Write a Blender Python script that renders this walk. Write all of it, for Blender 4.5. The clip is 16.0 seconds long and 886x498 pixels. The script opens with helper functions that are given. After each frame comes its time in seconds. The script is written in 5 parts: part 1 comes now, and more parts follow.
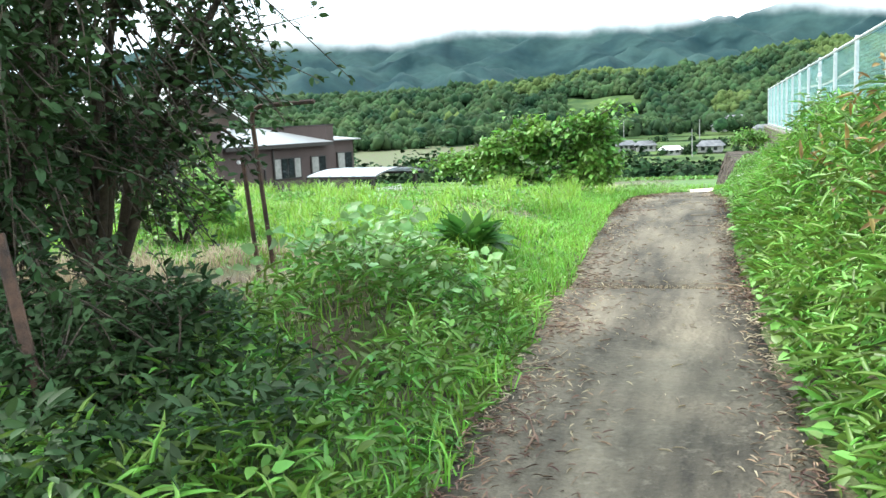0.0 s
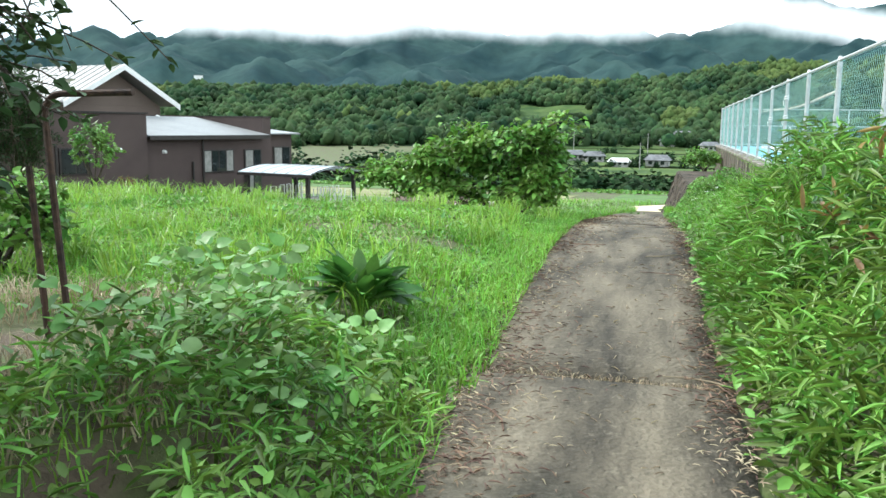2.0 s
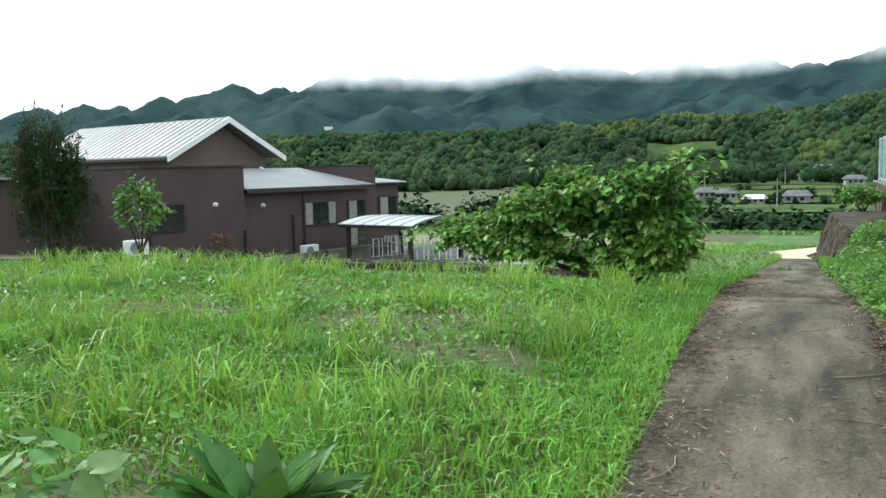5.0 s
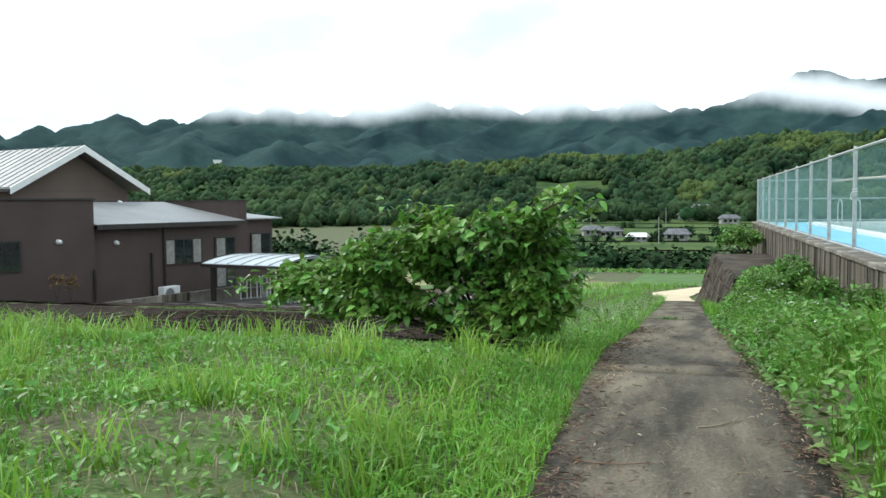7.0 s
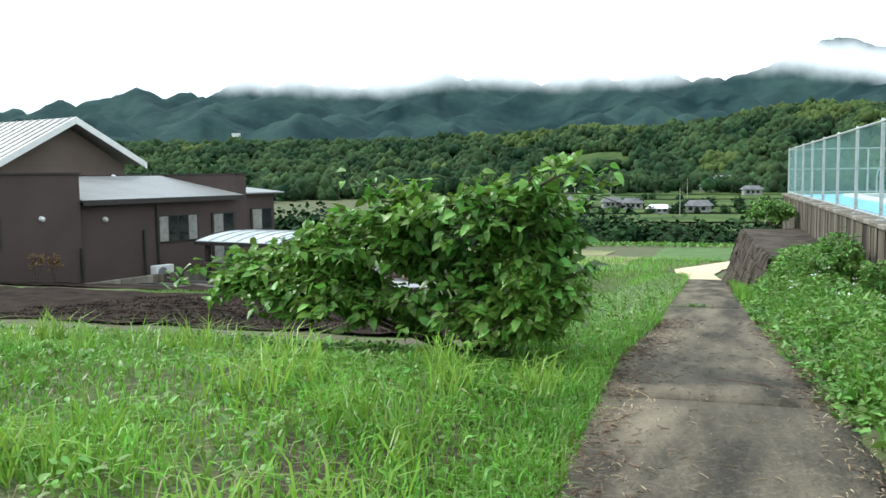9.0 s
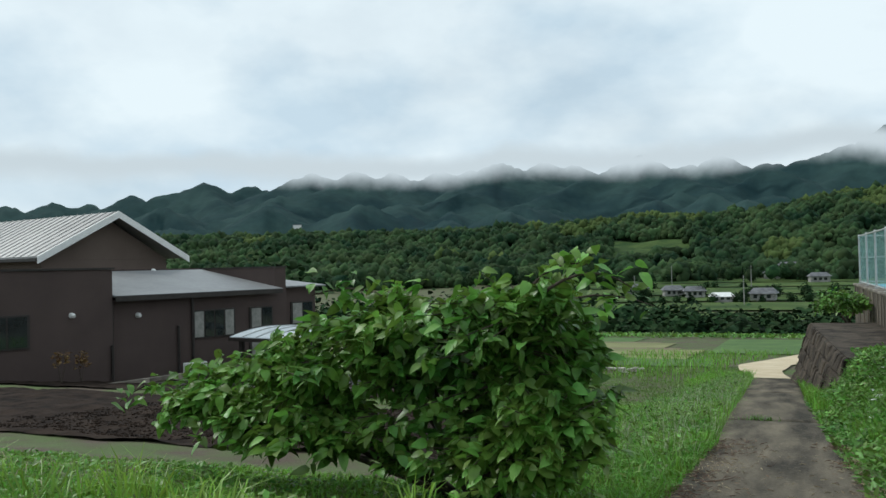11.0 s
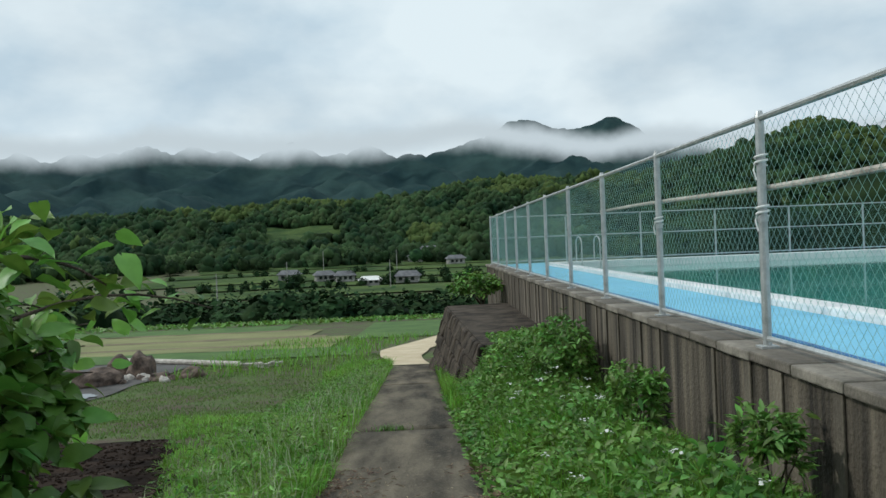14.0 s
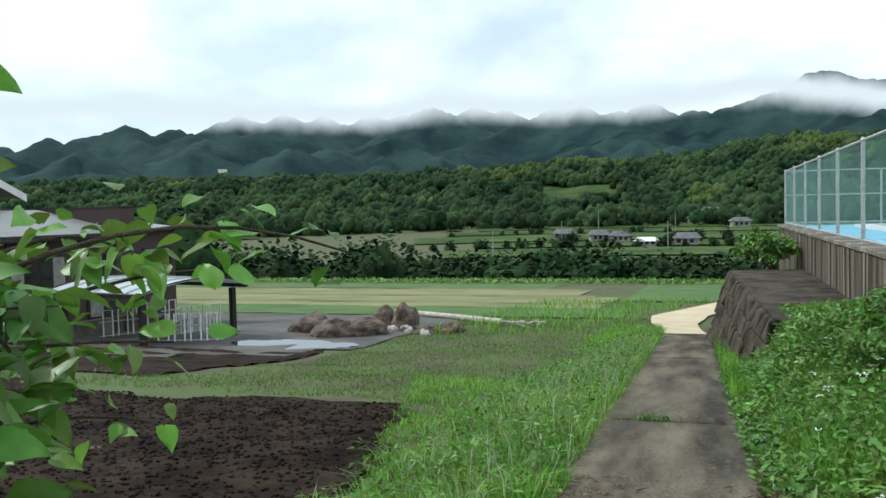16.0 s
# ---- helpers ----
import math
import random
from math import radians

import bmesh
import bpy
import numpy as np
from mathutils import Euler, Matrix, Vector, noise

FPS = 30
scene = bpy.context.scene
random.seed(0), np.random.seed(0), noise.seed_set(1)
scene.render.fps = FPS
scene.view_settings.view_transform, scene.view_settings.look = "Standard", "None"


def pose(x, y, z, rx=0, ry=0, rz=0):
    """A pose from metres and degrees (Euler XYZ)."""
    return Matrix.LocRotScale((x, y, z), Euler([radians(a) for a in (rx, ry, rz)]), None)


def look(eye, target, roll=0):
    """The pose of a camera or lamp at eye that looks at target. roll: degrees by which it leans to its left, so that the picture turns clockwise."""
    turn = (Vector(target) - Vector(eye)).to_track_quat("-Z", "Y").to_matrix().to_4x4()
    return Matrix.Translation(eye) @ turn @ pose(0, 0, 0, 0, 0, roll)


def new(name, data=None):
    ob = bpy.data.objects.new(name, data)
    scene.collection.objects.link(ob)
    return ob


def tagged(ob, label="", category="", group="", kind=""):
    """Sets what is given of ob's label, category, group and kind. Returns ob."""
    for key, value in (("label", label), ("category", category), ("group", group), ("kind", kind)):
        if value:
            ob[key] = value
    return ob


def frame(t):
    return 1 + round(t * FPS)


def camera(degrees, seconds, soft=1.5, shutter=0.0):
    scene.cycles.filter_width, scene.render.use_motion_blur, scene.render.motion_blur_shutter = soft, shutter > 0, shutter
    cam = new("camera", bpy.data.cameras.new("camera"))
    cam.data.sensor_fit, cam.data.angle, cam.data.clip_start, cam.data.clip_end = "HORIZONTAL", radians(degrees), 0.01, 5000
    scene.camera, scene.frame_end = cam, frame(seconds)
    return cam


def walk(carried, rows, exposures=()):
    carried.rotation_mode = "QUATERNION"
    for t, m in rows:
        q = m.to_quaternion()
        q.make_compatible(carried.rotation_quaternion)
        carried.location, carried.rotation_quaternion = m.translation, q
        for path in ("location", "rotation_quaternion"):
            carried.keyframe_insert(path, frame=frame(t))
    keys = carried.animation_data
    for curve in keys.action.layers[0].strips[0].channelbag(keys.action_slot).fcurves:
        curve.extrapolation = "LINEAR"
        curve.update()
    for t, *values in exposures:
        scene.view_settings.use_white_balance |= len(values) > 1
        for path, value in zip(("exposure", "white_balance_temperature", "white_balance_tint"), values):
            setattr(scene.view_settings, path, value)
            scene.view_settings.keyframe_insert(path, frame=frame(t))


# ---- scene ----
cam = camera(55.0, 16.0)
PATH = [
    (0, (1.096, 4.436, 1.682), (0.459, 6.31, 1.397), -2.8),
    (0.5, (1.037, 4.888, 1.677), (0.28, 6.726, 1.458), -1.4),
    (1, (1.056, 5.361, 1.687), (0.315, 7.208, 1.492), -0.4),
    (1.5, (0.986, 5.824, 1.724), (0.37, 7.703, 1.43), 0.1),
    (2, (0.903, 6.233, 1.759), (0.387, 8.144, 1.471), 0.7),
    (2.5, (0.87, 6.719, 1.786), (0.3, 8.618, 1.524), -0.0),
    (3, (0.768, 7.202, 1.805), (0.158, 9.092, 1.564), 0.5),
    (3.5, (0.718, 7.664, 1.794), (0.115, 9.557, 1.57), -0.1),
    (6, (0.447, 10.088, 1.824), (-0.445, 11.872, 1.664), -1.3),
    (6.5, (0.42, 10.558, 1.83), (-0.45, 12.354, 1.692), -1.3),
    (7, (0.432, 11.004, 1.835), (-0.132, 12.92, 1.728), -0.5),
    (7.5, (0.459, 11.449, 1.84), (0.076, 13.405, 1.673), 0.1),
    (8, (0.451, 11.935, 1.845), (0.158, 13.907, 1.675), 0.6),
    (8.5, (0.403, 12.41, 1.848), (0.04, 14.372, 1.719), -0.3),
    (9, (0.286, 12.815, 1.835), (-0.321, 14.713, 1.664), -0.8),
    (11.5, (0.373, 14.617, 1.93), (-0.36, 16.475, 2.025), -1.0),
    (12, (0.45, 14.983, 1.942), (-0.148, 16.887, 2.071), -1.5),
    (12.5, (0.501, 15.367, 1.924), (0.265, 17.35, 2.044), -1.8),
    (13, (0.523, 15.84, 1.887), (0.461, 17.835, 2.011), -2.3),
    (13.5, (0.476, 16.367, 1.863), (0.435, 18.365, 1.941), -2.6),
    (14, (0.458, 16.845, 1.841), (0.507, 18.844, 1.825), -2.3),
    (14.5, (0.515, 17.311, 1.836), (0.59, 19.309, 1.84), -2.2),
    (15, (0.466, 17.797, 1.756), (0.338, 19.793, 1.741), -0.6),
    (15.5, (0.503, 18.198, 1.712), (0.134, 20.162, 1.646), -0.8),
    (16, (0.484, 18.57, 1.692), (-0.102, 20.48, 1.601), -1.3),
]
walk(cam, [(t, look(eye, target, roll)) for t, eye, target, roll in PATH],
     exposures=[(t, stops, 6150, 6) for t, stops in ((0, 1.2), (0.7, 1.12), (1.5, 0.88), (3.5, 0.5), (6.5, 0.05), (8.5, 0.2), (9.2, 0.3), (9.9, 0.1), (11.3, -0.85), (12.5, -0.98), (13.5, -0.9), (14.5, -0.68), (16, -0.32))])

# ---- world, sun ----
SUN_AZ, SUN_EL = radians(80), radians(42)   # from the left of the walk, a little ahead
sun_dir = Vector((-math.sin(SUN_AZ) * math.cos(SUN_EL), math.cos(SUN_AZ) * math.cos(SUN_EL), math.sin(SUN_EL)))
world = bpy.data.worlds.new("world")
scene.world = world
world.use_nodes = True
wn, wl = world.node_tree.nodes, world.node_tree.links
wn.clear()
w_out, w_bg, w_sky = wn.new("ShaderNodeOutputWorld"), wn.new("ShaderNodeBackground"), wn.new("ShaderNodeTexSky")
w_sky.sky_type, w_sky.sun_disc = "NISHITA", False
w_sky.sun_elevation, w_sky.sun_rotation = SUN_EL, -SUN_AZ
w_bg.inputs["Strength"].default_value = 0.1
w_tc, w_map, w_mix = wn.new("ShaderNodeTexCoord"), wn.new("ShaderNodeMapping"), wn.new("ShaderNodeMix")
w_map.inputs["Scale"].default_value = (1, 1, 1.9)
w_n1, w_n2 = wn.new("ShaderNodeTexNoise"), wn.new("ShaderNodeTexNoise")
w_n1.inputs["Scale"].default_value, w_n1.inputs["Detail"].default_value, w_n1.inputs["Roughness"].default_value = 3.2, 7, 0.55
w_n2.inputs["Scale"].default_value, w_n2.inputs["Detail"].default_value = 4.6, 8
w_r1, w_r2 = wn.new("ShaderNodeValToRGB"), wn.new("ShaderNodeValToRGB")
w_r1.color_ramp.elements[0].position, w_r1.color_ramp.elements[1].position = 0.36, 0.56
w_r1.color_ramp.elements[0].color, w_r1.color_ramp.elements[1].color = (0.82, 0.82, 0.82, 1), (1, 1, 1, 1)
w_r2.color_ramp.elements[0].position, w_r2.color_ramp.elements[1].position = 0.36, 0.58
w_r2.color_ramp.elements[0].color, w_r2.color_ramp.elements[1].color = (9.9, 11.7, 13.0, 1), (13.9, 15.0, 15.4, 1)
w_mix.data_type = "RGBA"
wl.new(w_tc.outputs["Generated"], w_map.inputs["Vector"])
for node in (w_n1, w_n2):
    wl.new(w_map.outputs["Vector"], node.inputs["Vector"])
wl.new(w_n1.outputs["Fac"], w_r1.inputs["Fac"])
wl.new(w_n2.outputs["Fac"], w_r2.inputs["Fac"])
wl.new(w_r1.outputs["Color"], w_mix.inputs["Factor"])
wl.new(w_sky.outputs["Color"], w_mix.inputs[6])
wl.new(w_r2.outputs["Color"], w_mix.inputs[7])
wl.new(w_mix.outputs[2], w_bg.inputs["Color"])
wl.new(w_bg.outputs["Background"], w_out.inputs["Surface"])
sun = new("sun", bpy.data.lights.new("sun", "SUN"))
sun.data.energy, sun.data.angle, sun.data.color = 3.2, radians(3), (1.0, 0.96, 0.89)
sun.matrix_world = Matrix.Translation((0, 0, 60)) @ sun_dir.to_track_quat("Z", "Y").to_matrix().to_4x4()

# ---- materials ----
MATS = {}


def mat(name, dark, light, scale=4.0, rough=0.8, metal=0.0, bump=0.0, fine=0.0, leaf=0.0, island=0.0, spec=0.4, lo=0.35, hi=0.65, streak=1.0):
    """A noise-mottled surface: two colours, a second finer grain, bump, optional leaf translucency and per-piece variation."""
    m = bpy.data.materials.new(name)
    m.use_nodes = True
    n, l = m.node_tree.nodes, m.node_tree.links
    b = n["Principled BSDF"]
    b.inputs["Roughness"].default_value, b.inputs["Metallic"].default_value = rough, metal
    b.inputs["Specular IOR Level"].default_value = spec
    tc, big, ramp = n.new("ShaderNodeTexCoord"), n.new("ShaderNodeTexNoise"), n.new("ShaderNodeValToRGB")
    big.inputs["Scale"].default_value, big.inputs["Detail"].default_value, big.inputs["Roughness"].default_value = scale, 6, 0.6
    ramp.color_ramp.elements[0].position, ramp.color_ramp.elements[1].position = lo, hi
    ramp.color_ramp.elements[0].color, ramp.color_ramp.elements[1].color = (*dark, 1), (*light, 1)
    stretch = n.new("ShaderNodeMapping")
    stretch.inputs["Scale"].default_value = (1, 1, streak)
    l.new(tc.outputs["Object"], stretch.inputs["Vector"])
    l.new(stretch.outputs["Vector"], big.inputs["Vector"])
    l.new(big.outputs["Fac"], ramp.inputs["Fac"])
    colour = ramp.outputs["Color"]
    small = n.new("ShaderNodeTexNoise")
    small.inputs["Scale"].default_value, small.inputs["Detail"].default_value = fine or scale * 14, 4
    l.new(tc.outputs["Object"], small.inputs["Vector"])
    hsv = n.new("ShaderNodeHueSaturation")
    rng = n.new("ShaderNodeMapRange")
    rng.inputs["To Min"].default_value, rng.inputs["To Max"].default_value = 0.72, 1.28
    l.new(small.outputs["Fac"], rng.inputs["Value"])
    l.new(rng.outputs["Result"], hsv.inputs["Value"])
    l.new(colour, hsv.inputs["Color"])
    colour = hsv.outputs["Color"]
    if island:
        geo, hsv2 = n.new("ShaderNodeNewGeometry"), n.new("ShaderNodeHueSaturation")
        r2, r3 = n.new("ShaderNodeMapRange"), n.new("ShaderNodeMapRange")
        r2.inputs["To Min"].default_value, r2.inputs["To Max"].default_value = 1 - island, 1 + island
        r3.inputs["To Min"].default_value, r3.inputs["To Max"].default_value = 0.5 - island * 0.07, 0.5 + island * 0.04
        l.new(geo.outputs["Random Per Island"], r2.inputs["Value"])
        l.new(geo.outputs["Random Per Island"], r3.inputs["Value"])
        l.new(r2.outputs["Result"], hsv2.inputs["Value"])
        l.new(r3.outputs["Result"], hsv2.inputs["Hue"])
        l.new(colour, hsv2.inputs["Color"])
        colour = hsv2.outputs["Color"]
    l.new(colour, b.inputs["Base Color"])
    if bump:
        bp = n.new("ShaderNodeBump")
        bp.inputs["Strength"].default_value, bp.inputs["Distance"].default_value = min(1.0, bump), 0.02
        l.new(small.outputs["Fac"], bp.inputs["Height"])
        l.new(bp.outputs["Normal"], b.inputs["Normal"])
    if leaf:
        tr, mx = n.new("ShaderNodeBsdfTranslucent"), n.new("ShaderNodeMixShader")
        mx.inputs["Fac"].default_value = leaf
        l.new(colour, tr.inputs["Color"])
        l.new(b.outputs["BSDF"], mx.inputs[1])
        l.new(tr.outputs["BSDF"], mx.inputs[2])
        l.new(mx.outputs["Shader"], n["Material Output"].inputs["Surface"])
    MATS[name] = m
    return m


M_GROUND = mat("turf_soil", (0.085, 0.062, 0.042), (0.075, 0.11, 0.028), 0.9, 0.95, bump=0.8, fine=30, lo=0.4, hi=0.58)
M_CONC = mat("path_concrete", (0.042, 0.036, 0.028), (0.215, 0.180, 0.130), 1.0, 0.92, bump=1.0, fine=38, lo=0.36, hi=0.72, spec=0.2)
cnn, cll = M_CONC.node_tree.nodes, M_CONC.node_tree.links   # wear runs along the path, with pale grit in the surface
next(q for q in cnn if q.type == "MAPPING").inputs["Scale"].default_value = (2.6, 0.55, 1)
grit, grit_r, grit_m = cnn.new("ShaderNodeTexNoise"), cnn.new("ShaderNodeMapRange"), cnn.new("ShaderNodeMix")
grit.inputs["Scale"].default_value, grit.inputs["Detail"].default_value, grit.inputs["Roughness"].default_value = 16, 8, 0.75
grit_r.inputs["From Min"].default_value, grit_r.inputs["From Max"].default_value = 0.54, 0.70
grit_r.inputs["To Min"].default_value, grit_r.inputs["To Max"].default_value = 0, 0.5
grit_m.data_type = "RGBA"
grit_m.inputs[7].default_value = (0.26, 0.225, 0.17, 1)
cll.new(next(q for q in cnn if q.type == "TEX_COORD").outputs["Object"], grit.inputs["Vector"])
cll.new(grit.outputs["Fac"], grit_r.inputs["Value"])
cll.new(grit_r.outputs["Result"], grit_m.inputs["Factor"])
cll.new(next(q for q in cnn if q.type == "HUE_SAT").outputs["Color"], grit_m.inputs[6])
cll.new(grit_m.outputs[2], cnn["Principled BSDF"].inputs["Base Color"])
M_SAND = mat("sandy_track", (0.50, 0.40, 0.26), (0.62, 0.52, 0.36), 1.2, 0.95, bump=0.5, fine=30)
M_SOIL = mat("tilled_soil", (0.010, 0.0066, 0.005), (0.040, 0.027, 0.020), 2.2, 0.97, bump=1.0, fine=14, spec=0.08)
M_YARD = mat("yard_gravel", (0.05, 0.046, 0.042), (0.115, 0.105, 0.096), 0.7, 0.8, bump=0.4, fine=25)
M_GRASS = mat("grass_blade", (0.095, 0.25, 0.022), (0.215, 0.43, 0.055), 0.8, 0.5, leaf=0.32, island=0.42)
M_GRASS2 = mat("seeding_grass", (0.075, 0.16, 0.027), (0.165, 0.26, 0.06), 0.8, 0.55, leaf=0.35, island=0.3)
M_DRY = mat("dry_grass", (0.26, 0.20, 0.12), (0.46, 0.38, 0.26), 1.5, 0.8, leaf=0.2, island=0.3)
M_LITTER = mat("dead_leaf", (0.07, 0.036, 0.022), (0.23, 0.145, 0.095), 5, 0.8, island=0.4)
M_MULB = mat("mulberry_leaf", (0.052, 0.145, 0.02), (0.20, 0.37, 0.062), 1.3, 0.45, leaf=0.3, island=0.4)
M_OLIVE = mat("privet_leaf", (0.018, 0.042, 0.015), (0.055, 0.095, 0.032), 1.6, 0.6, leaf=0.2, island=0.35, spec=0.2)
M_BAMB = mat("bamboo_grass_leaf", (0.05, 0.135, 0.018), (0.19, 0.35, 0.055), 1.0, 0.45, leaf=0.25, island=0.5)
M_RED = mat("reddish_leaf", (0.16, 0.09, 0.03), (0.30, 0.20, 0.06), 2.0, 0.5, leaf=0.3, island=0.35)
M_WEED = mat("weed_leaf", (0.07, 0.18, 0.03), (0.18, 0.33, 0.06), 1.2, 0.5, leaf=0.26, island=0.45)
M_VINE = mat("pale_vine_leaf", (0.10, 0.22, 0.055), (0.23, 0.39, 0.13), 2.0, 0.5, leaf=0.3, island=0.3)
M_DOCK = mat("dock_leaf", (0.045, 0.14, 0.025), (0.10, 0.24, 0.04), 1.5, 0.55, leaf=0.25, island=0.25)
M_BARK = mat("bark", (0.035, 0.026, 0.02), (0.12, 0.09, 0.065), 9, 0.9, bump=0.9)
M_PETAL = mat("white_petal", (0.7, 0.7, 0.66), (0.85, 0.85, 0.8), 8, 0.6, leaf=0.2)
M_WALL = mat("stained_wall_concrete", (0.024, 0.019, 0.014), (0.205, 0.170, 0.125), 4.2, 0.9, bump=0.7, fine=35, lo=0.40, hi=0.74, streak=0.06)
M_COPE = mat("coping_concrete", (0.055, 0.047, 0.037), (0.27, 0.235, 0.19), 1.4, 0.85, bump=0.5, fine=40)
M_RIB = mat("pale_rib_concrete", (0.06, 0.05, 0.038), (0.25, 0.212, 0.16), 3.5, 0.9, bump=0.5, fine=35, lo=0.35, hi=0.65, streak=0.12)
# paler coping copy: sunlit gaps between shadows, held in the colour
M_COPE_LIT = mat("sunlit_coping_concrete", (0.10, 0.088, 0.07), (0.32, 0.285, 0.235), 3.0, 0.9, bump=0.6, fine=30)
M_STONE = mat("retaining_stone", (0.018, 0.014, 0.011), (0.095, 0.076, 0.058), 2.4, 0.92, bump=0.9, fine=24, spec=0.15)
M_DECK = mat("blue_pool_deck", (0.15, 0.47, 0.66), (0.22, 0.56, 0.74), 0.8, 0.6, bump=0.15, fine=40)
M_PWHITE = mat("white_pool_edge", (0.68, 0.69, 0.68), (0.8, 0.8, 0.78), 2, 0.6)
M_PINT = mat("pool_interior", (0.05, 0.30, 0.28), (0.07, 0.38, 0.34), 0.5, 0.6)
M_GALV = mat("galvanised_steel", (0.36, 0.37, 0.36), (0.55, 0.56, 0.55), 8, 0.45, metal=0.6, bump=0.1)
M_WIRE = mat("green_grey_wire", (0.24, 0.44, 0.39), (0.36, 0.55, 0.50), 8, 0.5, metal=0.2)
M_RUST = mat("rusty_steel", (0.035, 0.024, 0.02), (0.11, 0.06, 0.04), 14, 0.8, metal=0.2, bump=0.5)
M_HOUSE = mat("brown_render", (0.062, 0.043, 0.038), (0.08, 0.056, 0.049), 0.6, 0.85, bump=0.3, fine=60)
M_GABLE = mat("tan_render", (0.13, 0.096, 0.078), (0.155, 0.116, 0.094), 0.6, 0.85, bump=0.3, fine=60)
M_ROOF = mat("pale_metal_roof", (0.26, 0.25, 0.238), (0.33, 0.317, 0.30), 0.5, 0.5, bump=0.05)
M_ROOF2 = mat("grey_metal_roof", (0.17, 0.17, 0.17), (0.23, 0.23, 0.23), 0.5, 0.45)
M_WHITE = mat("white_paint", (0.68, 0.67, 0.64), (0.8, 0.79, 0.76), 2, 0.6)
M_DARK = mat("dark_brown_metal", (0.018, 0.014, 0.012), (0.035, 0.028, 0.024), 5, 0.5)
M_CURT = mat("pale_curtain", (0.2, 0.2, 0.18), (0.32, 0.31, 0.28), 6, 0.9)
M_POLY = mat("translucent_roof_sheet", (0.55, 0.6, 0.63), (0.72, 0.76, 0.78), 1.5, 0.4, leaf=0.3)
M_ROCK = mat("garden_rock", (0.04, 0.028, 0.023), (0.21, 0.15, 0.115), 3, 0.85, bump=0.9, fine=18)
M_PALE = mat("pale_rubble", (0.34, 0.30, 0.26), (0.6, 0.56, 0.5), 4, 0.85, bump=0.6)
M_PADDY = mat("paddy_green", (0.045, 0.10, 0.018), (0.085, 0.155, 0.03), 0.5, 0.9, bump=0.6, fine=9)
M_FALLOW = mat("fallow_field", (0.15, 0.16, 0.06), (0.23, 0.23, 0.095), 0.25, 0.95, bump=0.6, fine=6)
M_STRIP = mat("dry_field_edge", (0.13, 0.10, 0.065), (0.20, 0.17, 0.09), 0.6, 0.95, bump=0.6, fine=8)
M_FOREST = mat("forest_canopy", (0.008, 0.026, 0.012), (0.048, 0.082, 0.030), 0.028, 0.95, bump=1.0, fine=0.5, island=0.3, spec=0.1)
M_NEARTREE = mat("grove_canopy", (0.008, 0.024, 0.01), (0.035, 0.07, 0.025), 0.3, 0.95, fine=2.2, island=0.4, spec=0.1)
M_BAMHILL = mat("bamboo_grove", (0.042, 0.07, 0.02), (0.082, 0.115, 0.034), 0.03, 0.95, fine=0.8, island=0.16, spec=0.1)
# far forest green with the blue tint of distance haze mixed into it
M_HAZED_MOUNT = mat("hazed_mountain_forest", (0.014, 0.034, 0.038), (0.032, 0.062, 0.058), 0.006, 0.95, fine=0.04, spec=0.05)
M_VALLEY = mat("valley_fields", (0.022, 0.05, 0.014), (0.085, 0.125, 0.036), 0.05, 0.95, fine=0.25, spec=0.1)
M_TILE = mat("roof_tile_grey", (0.07, 0.07, 0.075), (0.16, 0.16, 0.165), 0.7, 0.6)
M_PLASTER = mat("far_plaster", (0.20, 0.195, 0.18), (0.38, 0.37, 0.34), 0.8, 0.85)


def glass(name, tint, rough):
    m = bpy.data.materials.new(name)
    m.use_nodes = True
    b = m.node_tree.nodes["Principled BSDF"]
    b.inputs["Base Color"].default_value, b.inputs["Roughness"].default_value = (*tint, 1), rough
    b.inputs["Transmission Weight"].default_value, b.inputs["IOR"].default_value = 1.0, 1.33
    return m


M_WATER = glass("pool_water", (0.55, 0.88, 0.85), 0.06)
wt = M_WATER.node_tree
wv, wbp = wt.nodes.new("ShaderNodeTexNoise"), wt.nodes.new("ShaderNodeBump")
wv.inputs["Scale"].default_value = 2.5
wbp.inputs["Strength"].default_value = 0.25
wt.links.new(wv.outputs["Fac"], wbp.inputs["Height"])
wt.links.new(wbp.outputs["Normal"], wt.nodes["Principled BSDF"].inputs["Normal"])
M_GLASS = mat("dark_window_glass", (0.015, 0.02, 0.02), (0.03, 0.036, 0.036), 2, 0.05, spec=0.8)
M_PUDDLE = mat("puddle_water", (0.03, 0.03, 0.028), (0.05, 0.048, 0.045), 2, 0.03, spec=0.7)

# cloud bank: a far sheet of bright mist with ragged edges
M_CLOUD = bpy.data.materials.new("cloud_mist")
M_CLOUD.use_nodes = True
cn, cl = M_CLOUD.node_tree.nodes, M_CLOUD.node_tree.links
cn.clear()
c_out, c_em, c_tr, c_mx = cn.new("ShaderNodeOutputMaterial"), cn.new("ShaderNodeEmission"), cn.new("ShaderNodeBsdfTransparent"), cn.new("ShaderNodeMixShader")
c_em.inputs["Color"].default_value, c_em.inputs["Strength"].default_value = (0.88, 0.96, 1.0, 1), 1.15
c_tc, c_sep, c_no, c_ma = cn.new("ShaderNodeTexCoord"), cn.new("ShaderNodeSeparateXYZ"), cn.new("ShaderNodeTexNoise"), cn.new("ShaderNodeMath")
c_no.inputs["Scale"].default_value, c_no.inputs["Detail"].default_value, c_no.inputs["Roughness"].default_value = 0.0017, 6, 0.55
c_ma.operation = "MULTIPLY_ADD"
c_ma.inputs[1].default_value = 190.0
